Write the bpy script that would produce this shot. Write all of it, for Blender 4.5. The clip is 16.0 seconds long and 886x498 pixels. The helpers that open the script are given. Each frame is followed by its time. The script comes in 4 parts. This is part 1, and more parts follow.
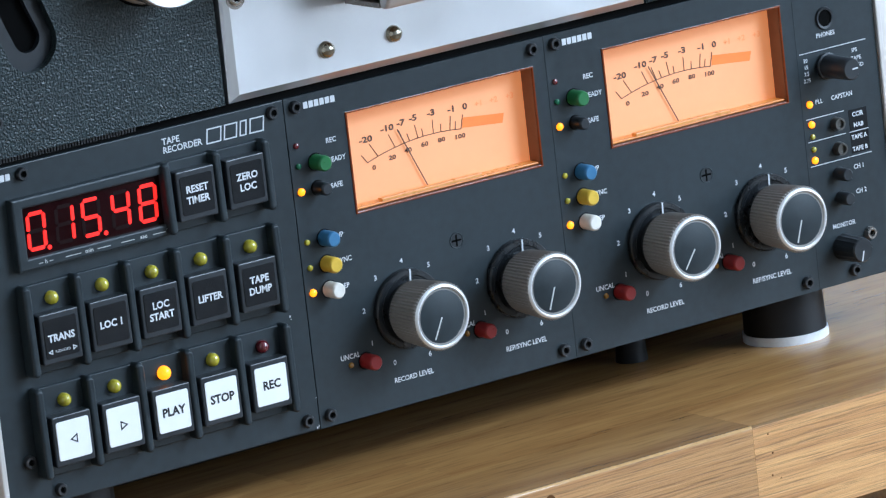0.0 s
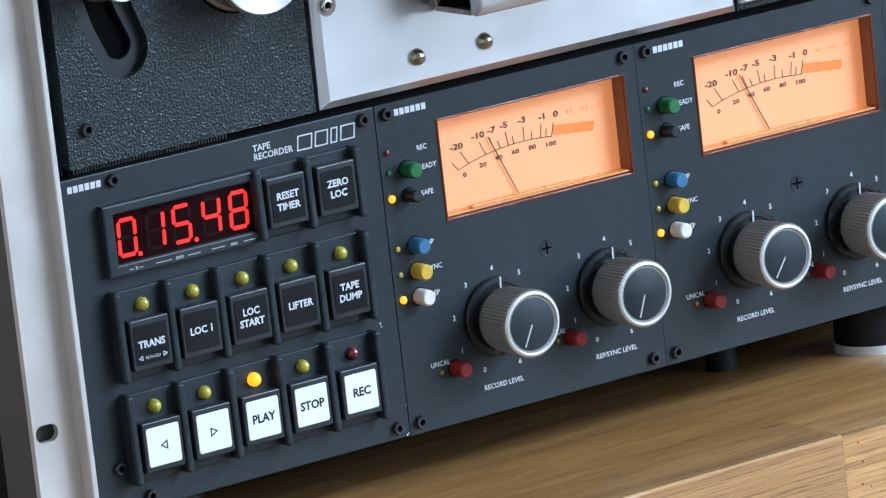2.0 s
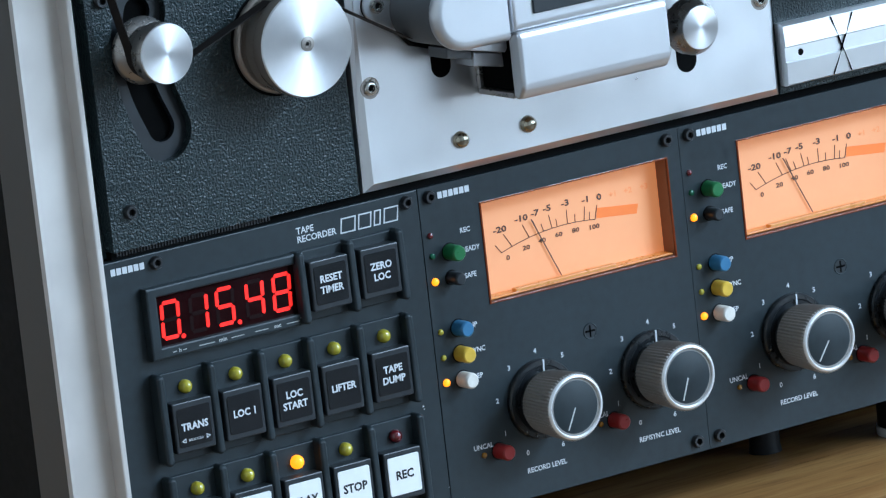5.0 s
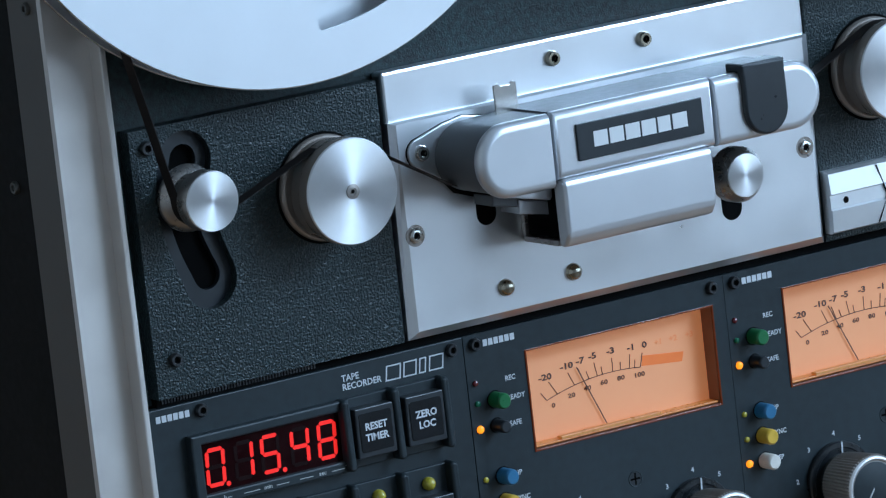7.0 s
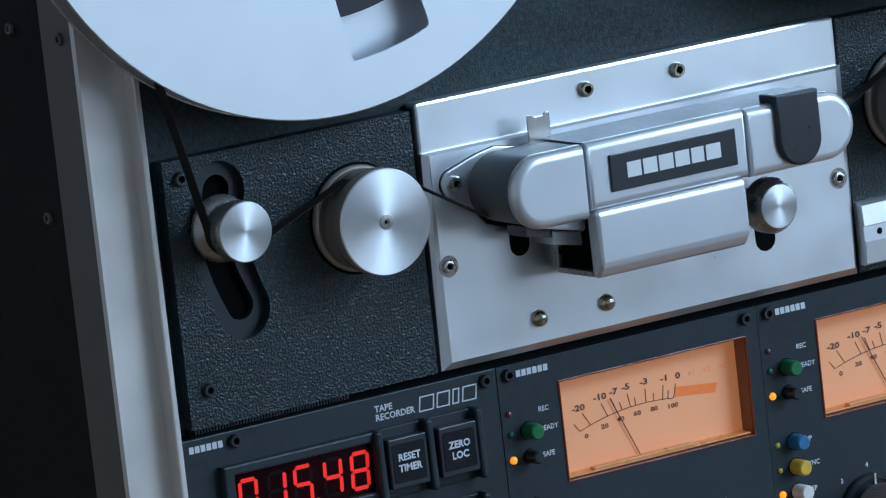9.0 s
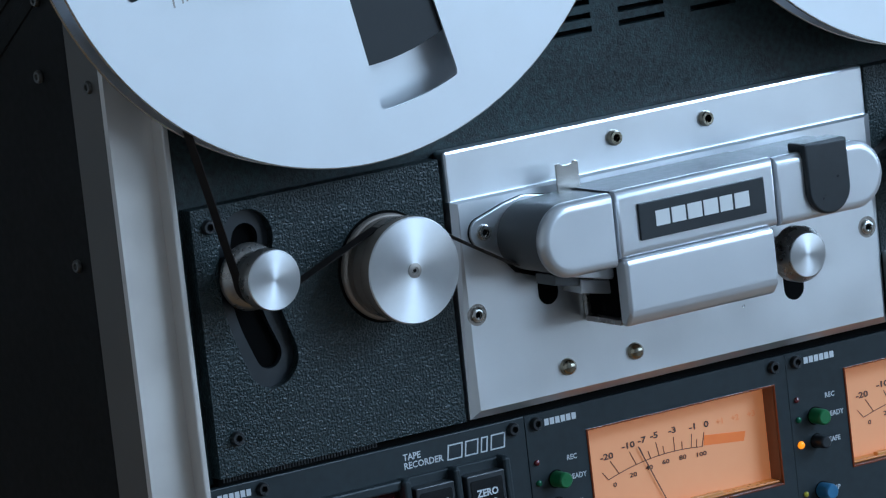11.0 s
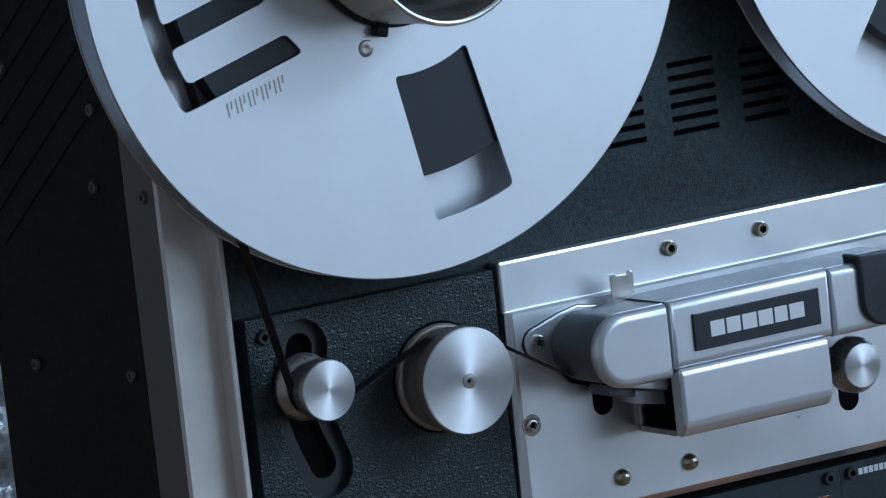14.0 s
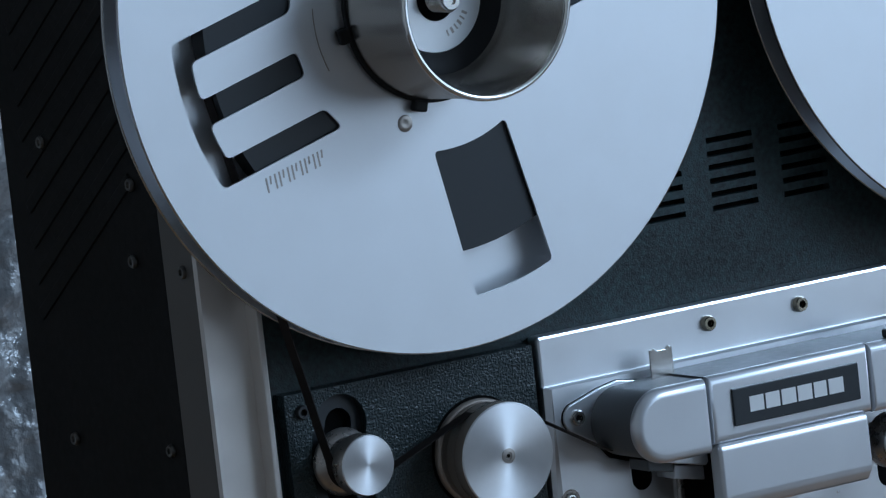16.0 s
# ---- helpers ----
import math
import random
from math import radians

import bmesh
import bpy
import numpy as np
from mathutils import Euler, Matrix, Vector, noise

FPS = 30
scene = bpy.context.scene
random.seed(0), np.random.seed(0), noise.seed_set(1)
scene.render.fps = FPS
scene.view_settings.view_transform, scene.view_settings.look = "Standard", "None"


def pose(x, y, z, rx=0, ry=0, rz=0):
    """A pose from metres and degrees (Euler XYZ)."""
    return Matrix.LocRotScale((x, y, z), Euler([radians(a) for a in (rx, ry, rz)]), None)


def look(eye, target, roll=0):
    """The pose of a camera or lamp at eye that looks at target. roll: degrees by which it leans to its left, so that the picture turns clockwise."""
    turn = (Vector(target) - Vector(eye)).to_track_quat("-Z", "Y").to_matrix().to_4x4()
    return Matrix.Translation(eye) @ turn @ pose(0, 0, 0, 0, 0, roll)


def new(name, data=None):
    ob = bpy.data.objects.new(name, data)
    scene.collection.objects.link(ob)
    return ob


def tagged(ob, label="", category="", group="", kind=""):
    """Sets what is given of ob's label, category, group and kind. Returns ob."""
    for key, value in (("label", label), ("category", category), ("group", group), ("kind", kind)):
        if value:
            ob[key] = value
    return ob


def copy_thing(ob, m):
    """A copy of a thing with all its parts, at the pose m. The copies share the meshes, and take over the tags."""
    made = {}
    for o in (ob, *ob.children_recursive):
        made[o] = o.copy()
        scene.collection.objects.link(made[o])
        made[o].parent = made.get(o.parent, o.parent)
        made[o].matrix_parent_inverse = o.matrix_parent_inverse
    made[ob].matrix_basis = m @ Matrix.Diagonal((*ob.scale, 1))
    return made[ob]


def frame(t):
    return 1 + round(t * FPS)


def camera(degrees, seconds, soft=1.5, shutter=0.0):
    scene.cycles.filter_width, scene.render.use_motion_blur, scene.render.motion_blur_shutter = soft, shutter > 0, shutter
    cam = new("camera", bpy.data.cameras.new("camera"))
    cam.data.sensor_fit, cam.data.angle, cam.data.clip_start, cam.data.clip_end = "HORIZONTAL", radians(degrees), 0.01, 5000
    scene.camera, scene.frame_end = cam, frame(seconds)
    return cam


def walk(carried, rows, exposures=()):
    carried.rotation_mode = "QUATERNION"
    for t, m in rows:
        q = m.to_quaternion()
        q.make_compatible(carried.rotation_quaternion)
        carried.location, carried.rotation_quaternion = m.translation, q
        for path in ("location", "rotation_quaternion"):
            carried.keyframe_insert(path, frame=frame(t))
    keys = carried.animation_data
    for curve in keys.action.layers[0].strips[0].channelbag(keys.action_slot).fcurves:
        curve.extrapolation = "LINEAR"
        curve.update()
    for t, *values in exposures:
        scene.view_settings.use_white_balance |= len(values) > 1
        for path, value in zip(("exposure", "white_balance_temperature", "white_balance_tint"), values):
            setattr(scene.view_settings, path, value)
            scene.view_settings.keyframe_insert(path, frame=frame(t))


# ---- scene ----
cam = camera(7.6906, 16.0, soft=1.25)
BASE = 0.778  # height of the recorder's origin: the table top is at 0.75
EYE = (-1.25687, -2.10227, BASE + 0.60927)
ROLL = -6.409
# seconds, yaw and pitch of a camera that turns on its stand
PATH = [
    (0.0, -34.5110, -12.2914),
    (0.5, -34.0221, -12.3029),
    (1.0, -33.8062, -12.2991),
    (1.5, -33.7310, -12.2419),
    (2.0, -33.7195, -12.1401),
    (2.5, -33.6949, -12.0180),
    (3.0, -33.6518, -11.9173),
    (3.2, -33.6075, -11.8883),
    (5.3, -33.3810, -11.2061),
    (5.5, -33.3566, -11.0618),
    (6.0, -33.2460, -10.6408),
    (6.5, -33.1924, -10.3006),
    (7.0, -33.1667, -10.0638),
    (7.5, -33.1295, -9.8900),
    (8.0, -33.0485, -9.8168),
    (10.3, -32.7803, -9.5633),
    (10.5, -32.7744, -9.4813),
    (11.0, -32.7021, -9.3202),
    (11.5, -32.5737, -9.1566),
    (12.0, -32.4761, -8.9320),
    (12.5, -32.4111, -8.6982),
    (13.0, -32.3752, -8.5381),
    (13.5, -32.3674, -8.4346),
    (14.0, -32.3324, -8.3141),
    (14.5, -32.2693, -8.1487),
    (15.0, -32.1853, -7.9791),
    (15.5, -32.1237, -7.8151),
    (16.0, -32.0639, -7.6292),
]
EXPOSURES = [(0.0, -0.22, 6390, 9), (1.0, -0.16, 6370, 9), (3.0, -0.16, 6340, 8), (5.5, -0.54, 6000, 4), (7.0, -1.03, 5790, 4), (10.5, -1.22, 5810, 4), (13.0, -1.43, 5870, 6), (16.0, -1.73, 5960, 7)]
walk(cam, [(t, pose(*EYE, 90 + pitch, 0, yaw) @ pose(0, 0, 0, 0, 0, ROLL)) for t, yaw, pitch in PATH], EXPOSURES)

# ---- light ----
world = bpy.data.worlds.new("world")
scene.world = world
world.use_nodes = True
wn = world.node_tree.nodes
sky = wn.new("ShaderNodeTexSky")
sky.sky_type, sky.sun_disc = "NISHITA", False
sky.sun_elevation, sky.sun_rotation = radians(35), radians(150)
wn["Background"].inputs["Strength"].default_value = 0.08
world.node_tree.links.new(sky.outputs["Color"], wn["Background"].inputs["Color"])


def area(name, eye, target, sx, sy, watts, colour):
    data = bpy.data.lights.new(name, "AREA")
    data.shape, data.size, data.size_y, data.energy, data.color = "RECTANGLE", sx, sy, watts, colour
    ob = new(name, data)
    ob.matrix_world = look(eye, target)
    return ob


area("window_light", (2.30, -2.35, 1.82), (0.0, -1.75, 1.45), 3.5, 2.2, 136, (0.585, 0.768, 1.0))
area("window_sky_light", (2.28, -2.20, 2.55), (0.1, 0.0, 1.0), 1.2, 0.65, 112, (0.585, 0.768, 1.0))


# ---- materials ----
def mat(name, colour, rough=0.5, metal=0.0, vary=0.15, scale=60.0, bump=0.0, bump_scale=400.0, emit=None, power=0.0, rough_vary=0.1, wave=0.0, wave_scale=40.0, **more):
    """A surface with colour and gloss that vary at two scales, and fine relief."""
    m = bpy.data.materials.new(name)
    m.use_nodes = True
    n, l = m.node_tree.nodes, m.node_tree.links
    p = n["Principled BSDF"]
    co = n.new("ShaderNodeTexCoord")
    big, small = n.new("ShaderNodeTexNoise"), n.new("ShaderNodeTexNoise")
    big.inputs["Scale"].default_value, big.inputs["Detail"].default_value = scale * 0.2, 4
    small.inputs["Scale"].default_value, small.inputs["Detail"].default_value = scale * 5, 3
    both = n.new("ShaderNodeMath")
    both.operation = "ADD"
    for k, t in enumerate((big, small)):
        l.new(co.outputs["Object"], t.inputs["Vector"])
        l.new(t.outputs["Fac"], both.inputs[k])
    ramp = n.new("ShaderNodeMapRange")
    ramp.inputs["From Min"].default_value, ramp.inputs["From Max"].default_value = 0.6, 1.4
    ramp.inputs["To Min"].default_value, ramp.inputs["To Max"].default_value = 1 - vary, 1 + vary
    l.new(both.outputs[0], ramp.inputs["Value"])
    mul = n.new("ShaderNodeVectorMath")
    mul.operation = "SCALE"
    mul.inputs[0].default_value = colour
    l.new(ramp.outputs[0], mul.inputs["Scale"])
    l.new(mul.outputs[0], p.inputs["Base Color"])
    rr = n.new("ShaderNodeMapRange")
    rr.inputs["From Min"].default_value, rr.inputs["From Max"].default_value = 0.6, 1.4
    rr.inputs["To Min"].default_value, rr.inputs["To Max"].default_value = max(rough - rough_vary, 0.02), min(rough + rough_vary, 1)
    l.new(both.outputs[0], rr.inputs["Value"])
    l.new(rr.outputs[0], p.inputs["Roughness"])
    p.inputs["Metallic"].default_value = metal
    if bump:
        t, b = n.new("ShaderNodeTexNoise"), n.new("ShaderNodeBump")
        t.inputs["Scale"].default_value, t.inputs["Detail"].default_value = bump_scale, 3
        b.inputs["Strength"].default_value, b.inputs["Distance"].default_value = bump, 0.001
        l.new(co.outputs["Object"], t.inputs["Vector"])
        l.new(t.outputs["Fac"], b.inputs["Height"])
        l.new(b.outputs[0], p.inputs["Normal"])
    if wave:
        t, b2 = n.new("ShaderNodeTexNoise"), n.new("ShaderNodeBump")
        t.inputs["Scale"].default_value, t.inputs["Detail"].default_value = wave_scale, 2
        b2.inputs["Strength"].default_value, b2.inputs["Distance"].default_value = 1.0, wave
        l.new(co.outputs["Object"], t.inputs["Vector"])
        l.new(t.outputs["Fac"], b2.inputs["Height"])
        if bump:
            l.new(b.outputs[0], b2.inputs["Normal"])
        l.new(b2.outputs[0], p.inputs["Normal"])
    if emit:
        p.inputs["Emission Color"].default_value = (*emit, 1)
        p.inputs["Emission Strength"].default_value = power
    for key, value in more.items():
        p.inputs[key.replace("_", " ")].default_value = value
    return m


def leather():
    """Black crinkle paint: sparse worm-like ridges on a finer grain."""
    m = mat("crinkle_paint", (0.0125, 0.0245, 0.027), 0.36, vary=0.2, scale=90, rough_vary=0.06)
    n, l = m.node_tree.nodes, m.node_tree.links
    co, worm, fine, b = n.new("ShaderNodeTexCoord"), n.new("ShaderNodeTexNoise"), n.new("ShaderNodeTexNoise"), n.new("ShaderNodeBump")
    worm.inputs["Scale"].default_value, worm.inputs["Detail"].default_value, worm.inputs["Distortion"].default_value = 1050, 0.0, 0.5
    fine.inputs["Scale"].default_value, fine.inputs["Detail"].default_value = 1500, 2
    cut, add = n.new("ShaderNodeMapRange"), n.new("ShaderNodeMath")
    cut.interpolation_type = "SMOOTHSTEP"
    cut.inputs["From Min"].default_value, cut.inputs["From Max"].default_value = 0.34, 0.66
    add.operation = "MULTIPLY_ADD"
    add.inputs[1].default_value = 0.35
    for t in (worm, fine):
        l.new(co.outputs["Object"], t.inputs["Vector"])
    l.new(worm.outputs["Fac"], cut.inputs["Value"])
    l.new(fine.outputs["Fac"], add.inputs[0])
    l.new(cut.outputs[0], add.inputs[2])
    l.new(add.outputs[0], b.inputs["Height"])
    b.inputs["Strength"].default_value, b.inputs["Distance"].default_value = 0.9, 0.00034
    l.new(b.outputs[0], n["Principled BSDF"].inputs["Normal"])
    return m


def turned(name, colour, rough):
    """Metal turned on a lathe: gloss drawn out round the axis."""
    m = mat(name, colour, rough, 1.0, vary=0.05, scale=40, rough_vary=0.04)
    n, l = m.node_tree.nodes, m.node_tree.links
    tan = n.new("ShaderNodeTangent")
    tan.direction_type, tan.axis = "RADIAL", "Y"
    p = n["Principled BSDF"]
    p.inputs["Anisotropic"].default_value, p.inputs["Anisotropic Rotation"].default_value = 0.8, 0.25
    l.new(tan.outputs[0], p.inputs["Tangent"])
    return m


def wood(name, dark, light, across=30.0, gloss=0.24, pores=0.7, coat=0.0, along=2.2):
    """Oak: streaks along x, pores, tone by piece."""
    m = bpy.data.materials.new(name)
    m.use_nodes = True
    n, l = m.node_tree.nodes, m.node_tree.links
    p, co, mp = n["Principled BSDF"], n.new("ShaderNodeTexCoord"), n.new("ShaderNodeMapping")
    info, shift = n.new("ShaderNodeObjectInfo"), n.new("ShaderNodeVectorMath")
    shift.operation = "MULTIPLY_ADD"
    shift.inputs[1].default_value = (3, 7, 5)
    l.new(info.outputs["Random"], shift.inputs[0])
    l.new(co.outputs["Object"], shift.inputs[2])
    mp.inputs["Scale"].default_value = (along, across, across)
    l.new(shift.outputs[0], mp.inputs["Vector"])
    grain, pore = n.new("ShaderNodeTexNoise"), n.new("ShaderNodeTexNoise")
    grain.inputs["Scale"].default_value, grain.inputs["Detail"].default_value, grain.inputs["Distortion"].default_value = 2.2, 6, 0.6
    pore.inputs["Scale"].default_value, pore.inputs["Detail"].default_value = 14, 3
    for t in (grain, pore):
        l.new(mp.outputs[0], t.inputs["Vector"])
    ramp = n.new("ShaderNodeValToRGB")
    ramp.color_ramp.elements[0].position, ramp.color_ramp.elements[1].position = 0.3, 0.72
    ramp.color_ramp.elements[0].color, ramp.color_ramp.elements[1].color = (*dark, 1), (*light, 1)
    l.new(grain.outputs["Fac"], ramp.inputs[0])
    pr = n.new("ShaderNodeMapRange")
    pr.inputs["From Min"].default_value, pr.inputs["From Max"].default_value = 0.3, 0.5
    pr.inputs["To Min"].default_value, pr.inputs["To Max"].default_value = pores, 1.05
    l.new(pore.outputs["Fac"], pr.inputs["Value"])
    tone = n.new("ShaderNodeMapRange")
    tone.inputs["To Min"].default_value, tone.inputs["To Max"].default_value = 0.84, 1.14
    l.new(info.outputs["Random"], tone.inputs["Value"])
    f1, s1 = n.new("ShaderNodeMath"), n.new("ShaderNodeVectorMath")
    f1.operation, s1.operation = "MULTIPLY", "SCALE"
    l.new(pr.outputs[0], f1.inputs[0])
    l.new(tone.outputs[0], f1.inputs[1])
    l.new(ramp.outputs[0], s1.inputs[0])
    l.new(f1.outputs[0], s1.inputs["Scale"])
    l.new(s1.outputs[0], p.inputs["Base Color"])
    b = n.new("ShaderNodeBump")
    b.inputs["Strength"].default_value, b.inputs["Distance"].default_value = 0.25, 0.0006
    l.new(pore.outputs["Fac"], b.inputs["Height"])
    l.new(b.outputs[0], p.inputs["Normal"])
    p.inputs["Roughness"].default_value = gloss
    p.inputs["Coat Weight"].default_value, p.inputs["Coat Roughness"].default_value = coat, 0.13
    return m


PANEL = mat("panel_paint", (0.018, 0.0265, 0.031), 0.44, vary=0.28, scale=50, bump=0.05, bump_scale=2200, rough_vary=0.13, wave=0.0001, Specular_IOR_Level=0.36)
KEYBLACK = mat("key_plastic", (0.019, 0.0235, 0.028), 0.36, vary=0.15)
KEYGLOSS = mat("key_window", (0.010, 0.012, 0.0145), 0.2, vary=0.1, rough_vary=0.04)
BLACK = mat("black_rubber", (0.008, 0.008, 0.009), 0.55, Specular_IOR_Level=0.3)
# near-black that stands in for the shade inside holes, slots and gaps
HOLE = mat("hollow_shade", (0.003, 0.003, 0.003), 0.8, Specular_IOR_Level=0.05)
CRINKLE = leather()
DECKPAINT = mat("deck_paint", (0.018, 0.033, 0.035), 0.52, vary=1.0, scale=90, bump=0.32, bump_scale=1300, Specular_IOR_Level=0.35)
SATIN = mat("satin_aluminium", (0.80, 0.81, 0.82), 0.36, 0.8, vary=0.03, scale=30, rough_vary=0.03)
DECK = mat("brushed_aluminium", (0.80, 0.815, 0.84), 0.31, 0.9, vary=0.03, scale=14, rough_vary=0.05, wave=0.0003, wave_scale=24)
CAST = mat("silver_lacquer", (0.71, 0.72, 0.745), 0.31, 0.65, vary=0.02, scale=16, rough_vary=0.03, bump=0.03, bump_scale=2500, wave=0.0001)
EAR = mat("rack_aluminium", (0.71, 0.665, 0.625), 0.38, 0.45, vary=0.09, scale=12, rough_vary=0.1, wave=0.0010, wave_scale=14)
SIDEGREY = mat("side_grey", (0.115, 0.104, 0.092), 0.5, 0.2, vary=0.1)
SIDEBLACK = mat("side_black", (0.0085, 0.008, 0.007), 0.6, vary=0.2, Specular_IOR_Level=0.12)
REELM = mat("reel_aluminium", (0.77, 0.785, 0.81), 0.43, 0.9, vary=0.025, scale=12, rough_vary=0.05, wave=0.0003, wave_scale=10)
TURNED = turned("turned_aluminium", (0.74, 0.75, 0.77), 0.36)
ADAPT = turned("adapter_metal", (0.58, 0.555, 0.525), 0.24)
STEEL = mat("steel", (0.62, 0.60, 0.57), 0.22, 1.0, vary=0.05, rough_vary=0.03)
DARKSTEEL = mat("dark_steel", (0.38, 0.35, 0.325), 0.28, 0.8, vary=0.08, rough_vary=0.04)
ROLLERSTEEL = mat("roller_steel", (0.41, 0.35, 0.305), 0.24, 0.5, vary=0.02, rough_vary=0.02)
CAPSTAN = mat("capstan_metal", (0.36, 0.345, 0.33), 0.28, 0.8, vary=0.05, rough_vary=0.04)
CHROME = mat("polished_chrome", (0.88, 0.87, 0.85), 0.1, 1.0, vary=0.02, rough_vary=0.02)
SCREW = mat("black_screw", (0.05, 0.052, 0.055), 0.35, 0.6)
SIDESCREW = mat("dull_screw", (0.12, 0.115, 0.105), 0.35, 0.7)
NICKEL = mat("nickel", (0.42, 0.38, 0.30), 0.18, 1.0)
TAPE = mat("tape_oxide", (0.017, 0.0125, 0.011), 0.6, Specular_IOR_Level=0.2)
PACK = mat("tape_pack", (0.017, 0.0205, 0.0245), 0.45, vary=0.1, scale=200)
WHITE = mat("white_print", (0.66, 0.67, 0.69), 0.5, vary=0.04)
INK = mat("black_print", (0.012, 0.012, 0.014), 0.5)
KNOBGREY = mat("knob_grey", (0.28, 0.262, 0.243), 0.42, vary=0.16, scale=120)
RIM = mat("knob_rim", (0.90, 0.90, 0.90), 0.34, 0.45, vary=0.04)
SKIRT = mat("knob_skirt", (0.010, 0.012, 0.014), 0.28, vary=0.2)
POINTER = mat("pointer_paint", (0.52, 0.53, 0.52), 0.5, vary=0.1)
WHITEKEY = mat("white_key", (0.93, 0.93, 0.93), 0.35, vary=0.03)
GREEN = mat("green_plastic", (0.02, 0.16, 0.05), 0.35)
BLUE = mat("blue_plastic", (0.04, 0.17, 0.32), 0.35)
YELLOW = mat("yellow_plastic", (0.72, 0.45, 0.05), 0.35)
CREAM = mat("cream_plastic", (0.78, 0.73, 0.66), 0.35)
RED = mat("red_plastic", (0.27, 0.015, 0.015), 0.35)
LED_Y = mat("led_yellow_off", (0.44, 0.375, 0.03), 0.14, vary=0.35, scale=120, rough_vary=0.04, Coat_Weight=1.0, Coat_Roughness=0.05)
LED_A = mat("led_amber_off", (0.22, 0.10, 0.012), 0.2)
LED_R = mat("led_red_off", (0.12, 0.008, 0.012), 0.12, Coat_Weight=1.0)
LED_G = mat("led_green_off", (0.01, 0.11, 0.05), 0.15)
LED_ON = mat("led_orange_lit", (0.8, 0.3, 0.02), 0.3, emit=(1.0, 0.27, 0.006), power=2.5)
DIGIT = mat("digit_lit", (0.5, 0.01, 0.01), 0.4, emit=(1.0, 0.013, 0.005), power=1.6)
DIGITOFF = mat("digit_dark", (0.010, 0.0018, 0.002), 0.5, Specular_IOR_Level=0.1)
REDWIN = mat("red_window", (0.014, 0.002, 0.003), 0.12, Specular_IOR_Level=0.25)
METER = mat("meter_face", (0.74, 0.365, 0.185), 0.6, vary=0.06, scale=40, emit=(1.0, 0.31, 0.095), power=0.52)
METERRED = mat("meter_red_zone", (0.78, 0.19, 0.04), 0.6, emit=(1.0, 0.22, 0.035), power=0.5)
METERINK = mat("meter_ink", (0.10, 0.055, 0.035), 0.5)
METERFADED = mat("meter_faded_ink", (0.70, 0.30, 0.12), 0.5, emit=(1.0, 0.26, 0.07), power=0.48)
# amber and weak emission paint the meter's light into the clear rim
AMBER = mat("edge_lit_acrylic", (0.16, 0.035, 0.012), 0.16, emit=(1.0, 0.16, 0.02), power=0.035)
METERCASE = mat("meter_case_brown", (0.20, 0.085, 0.045), 0.35)
# emission stands in for meter light caught on the ledge
LEDGE = mat("ledge_glow", (0.60, 0.26, 0.07), 0.3, emit=(1.0, 0.33, 0.06), power=0.22)
FELT = mat("white_felt", (0.75, 0.75, 0.76), 0.8)
OAK = wood("oiled_oak", (0.36, 0.165, 0.052), (0.62, 0.325, 0.112), 34.0, 0.27, 0.8, 0.5, 3.4)
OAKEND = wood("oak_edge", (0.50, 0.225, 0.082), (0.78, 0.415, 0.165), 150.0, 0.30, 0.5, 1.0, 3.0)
# pale lacquered oak, over-glossy to force a highlight along the rounded edge
ARRIS = mat("arris_highlight", (0.58, 0.32, 0.125), 0.2, vary=0.2, scale=100, Coat_Weight=1.0, Coat_Roughness=0.14, Coat_IOR=1.8)
KNOT = mat("wood_knot", (0.13, 0.055, 0.02), 0.9, Specular_IOR_Level=0.1)
PLASTER = mat("plaster", (0.66, 0.65, 0.64), 0.9, vary=0.06, scale=8)
# tint puts warm bounced light into the unseen left wall
WARMPLASTER = mat("warm_bounce_plaster", (0.74, 0.685, 0.625), 0.9, vary=0.06, scale=8)
FLOORM = wood("floor_boards", (0.13, 0.088, 0.06), (0.25, 0.175, 0.12), 14.0, 0.4)
FILM = mat("bubble_film", (0.20, 0.205, 0.21), 0.17, vary=0.3, scale=60, bump=1.0, bump_scale=190, wave=0.003, wave_scale=60, Specular_IOR_Level=0.7)


# ---- building ----
def part(name, bm, material, parent=None, label="", smooth=None, scale=0.001, even=False):
    """Links a bmesh, drawn in millimetres, as one mesh object under a thing or a part."""
    bmesh.ops.recalc_face_normals(bm, faces=bm.faces)
    bm.transform(Matrix.Scale(scale, 4))
    me = bpy.data.meshes.new(name)
    bm.to_mesh(me)
    bm.free()
    me.materials.append(material)
    if smooth is not None:
        me.shade_smooth()
        me.set_sharp_from_angle(angle=radians(smooth))
    ob = new(name, me)
    if even:
        mod = ob.modifiers.new("even_shading", "WEIGHTED_NORMAL")
        mod.weight, mod.keep_sharp = 100, True
    if parent:
        ob.parent = parent
    if label:
        tagged(ob, label)
    return ob


def box(x0, x1, y0, y1, z0, z1, bevel=0.0, bm=None, steps=2):
    own = bmesh.new()
    bmesh.ops.create_cube(own, size=1)
    own.transform(Matrix.Translation(((x0 + x1) / 2, (y0 + y1) / 2, (z0 + z1) / 2)) @ Matrix.Diagonal((x1 - x0, y1 - y0, z1 - z0, 1)))
    if bevel:
        bmesh.ops.bevel(own, geom=own.edges[:], offset=bevel, segments=steps, profile=0.5, affect="EDGES")
    return join(bm, own)


def join(bm, own):
    if bm is None:
        return own
    me = bpy.data.meshes.new("scrap")
    own.to_mesh(me)
    own.free()
    bm.from_mesh(me)
    bpy.data.meshes.remove(me)
    return bm


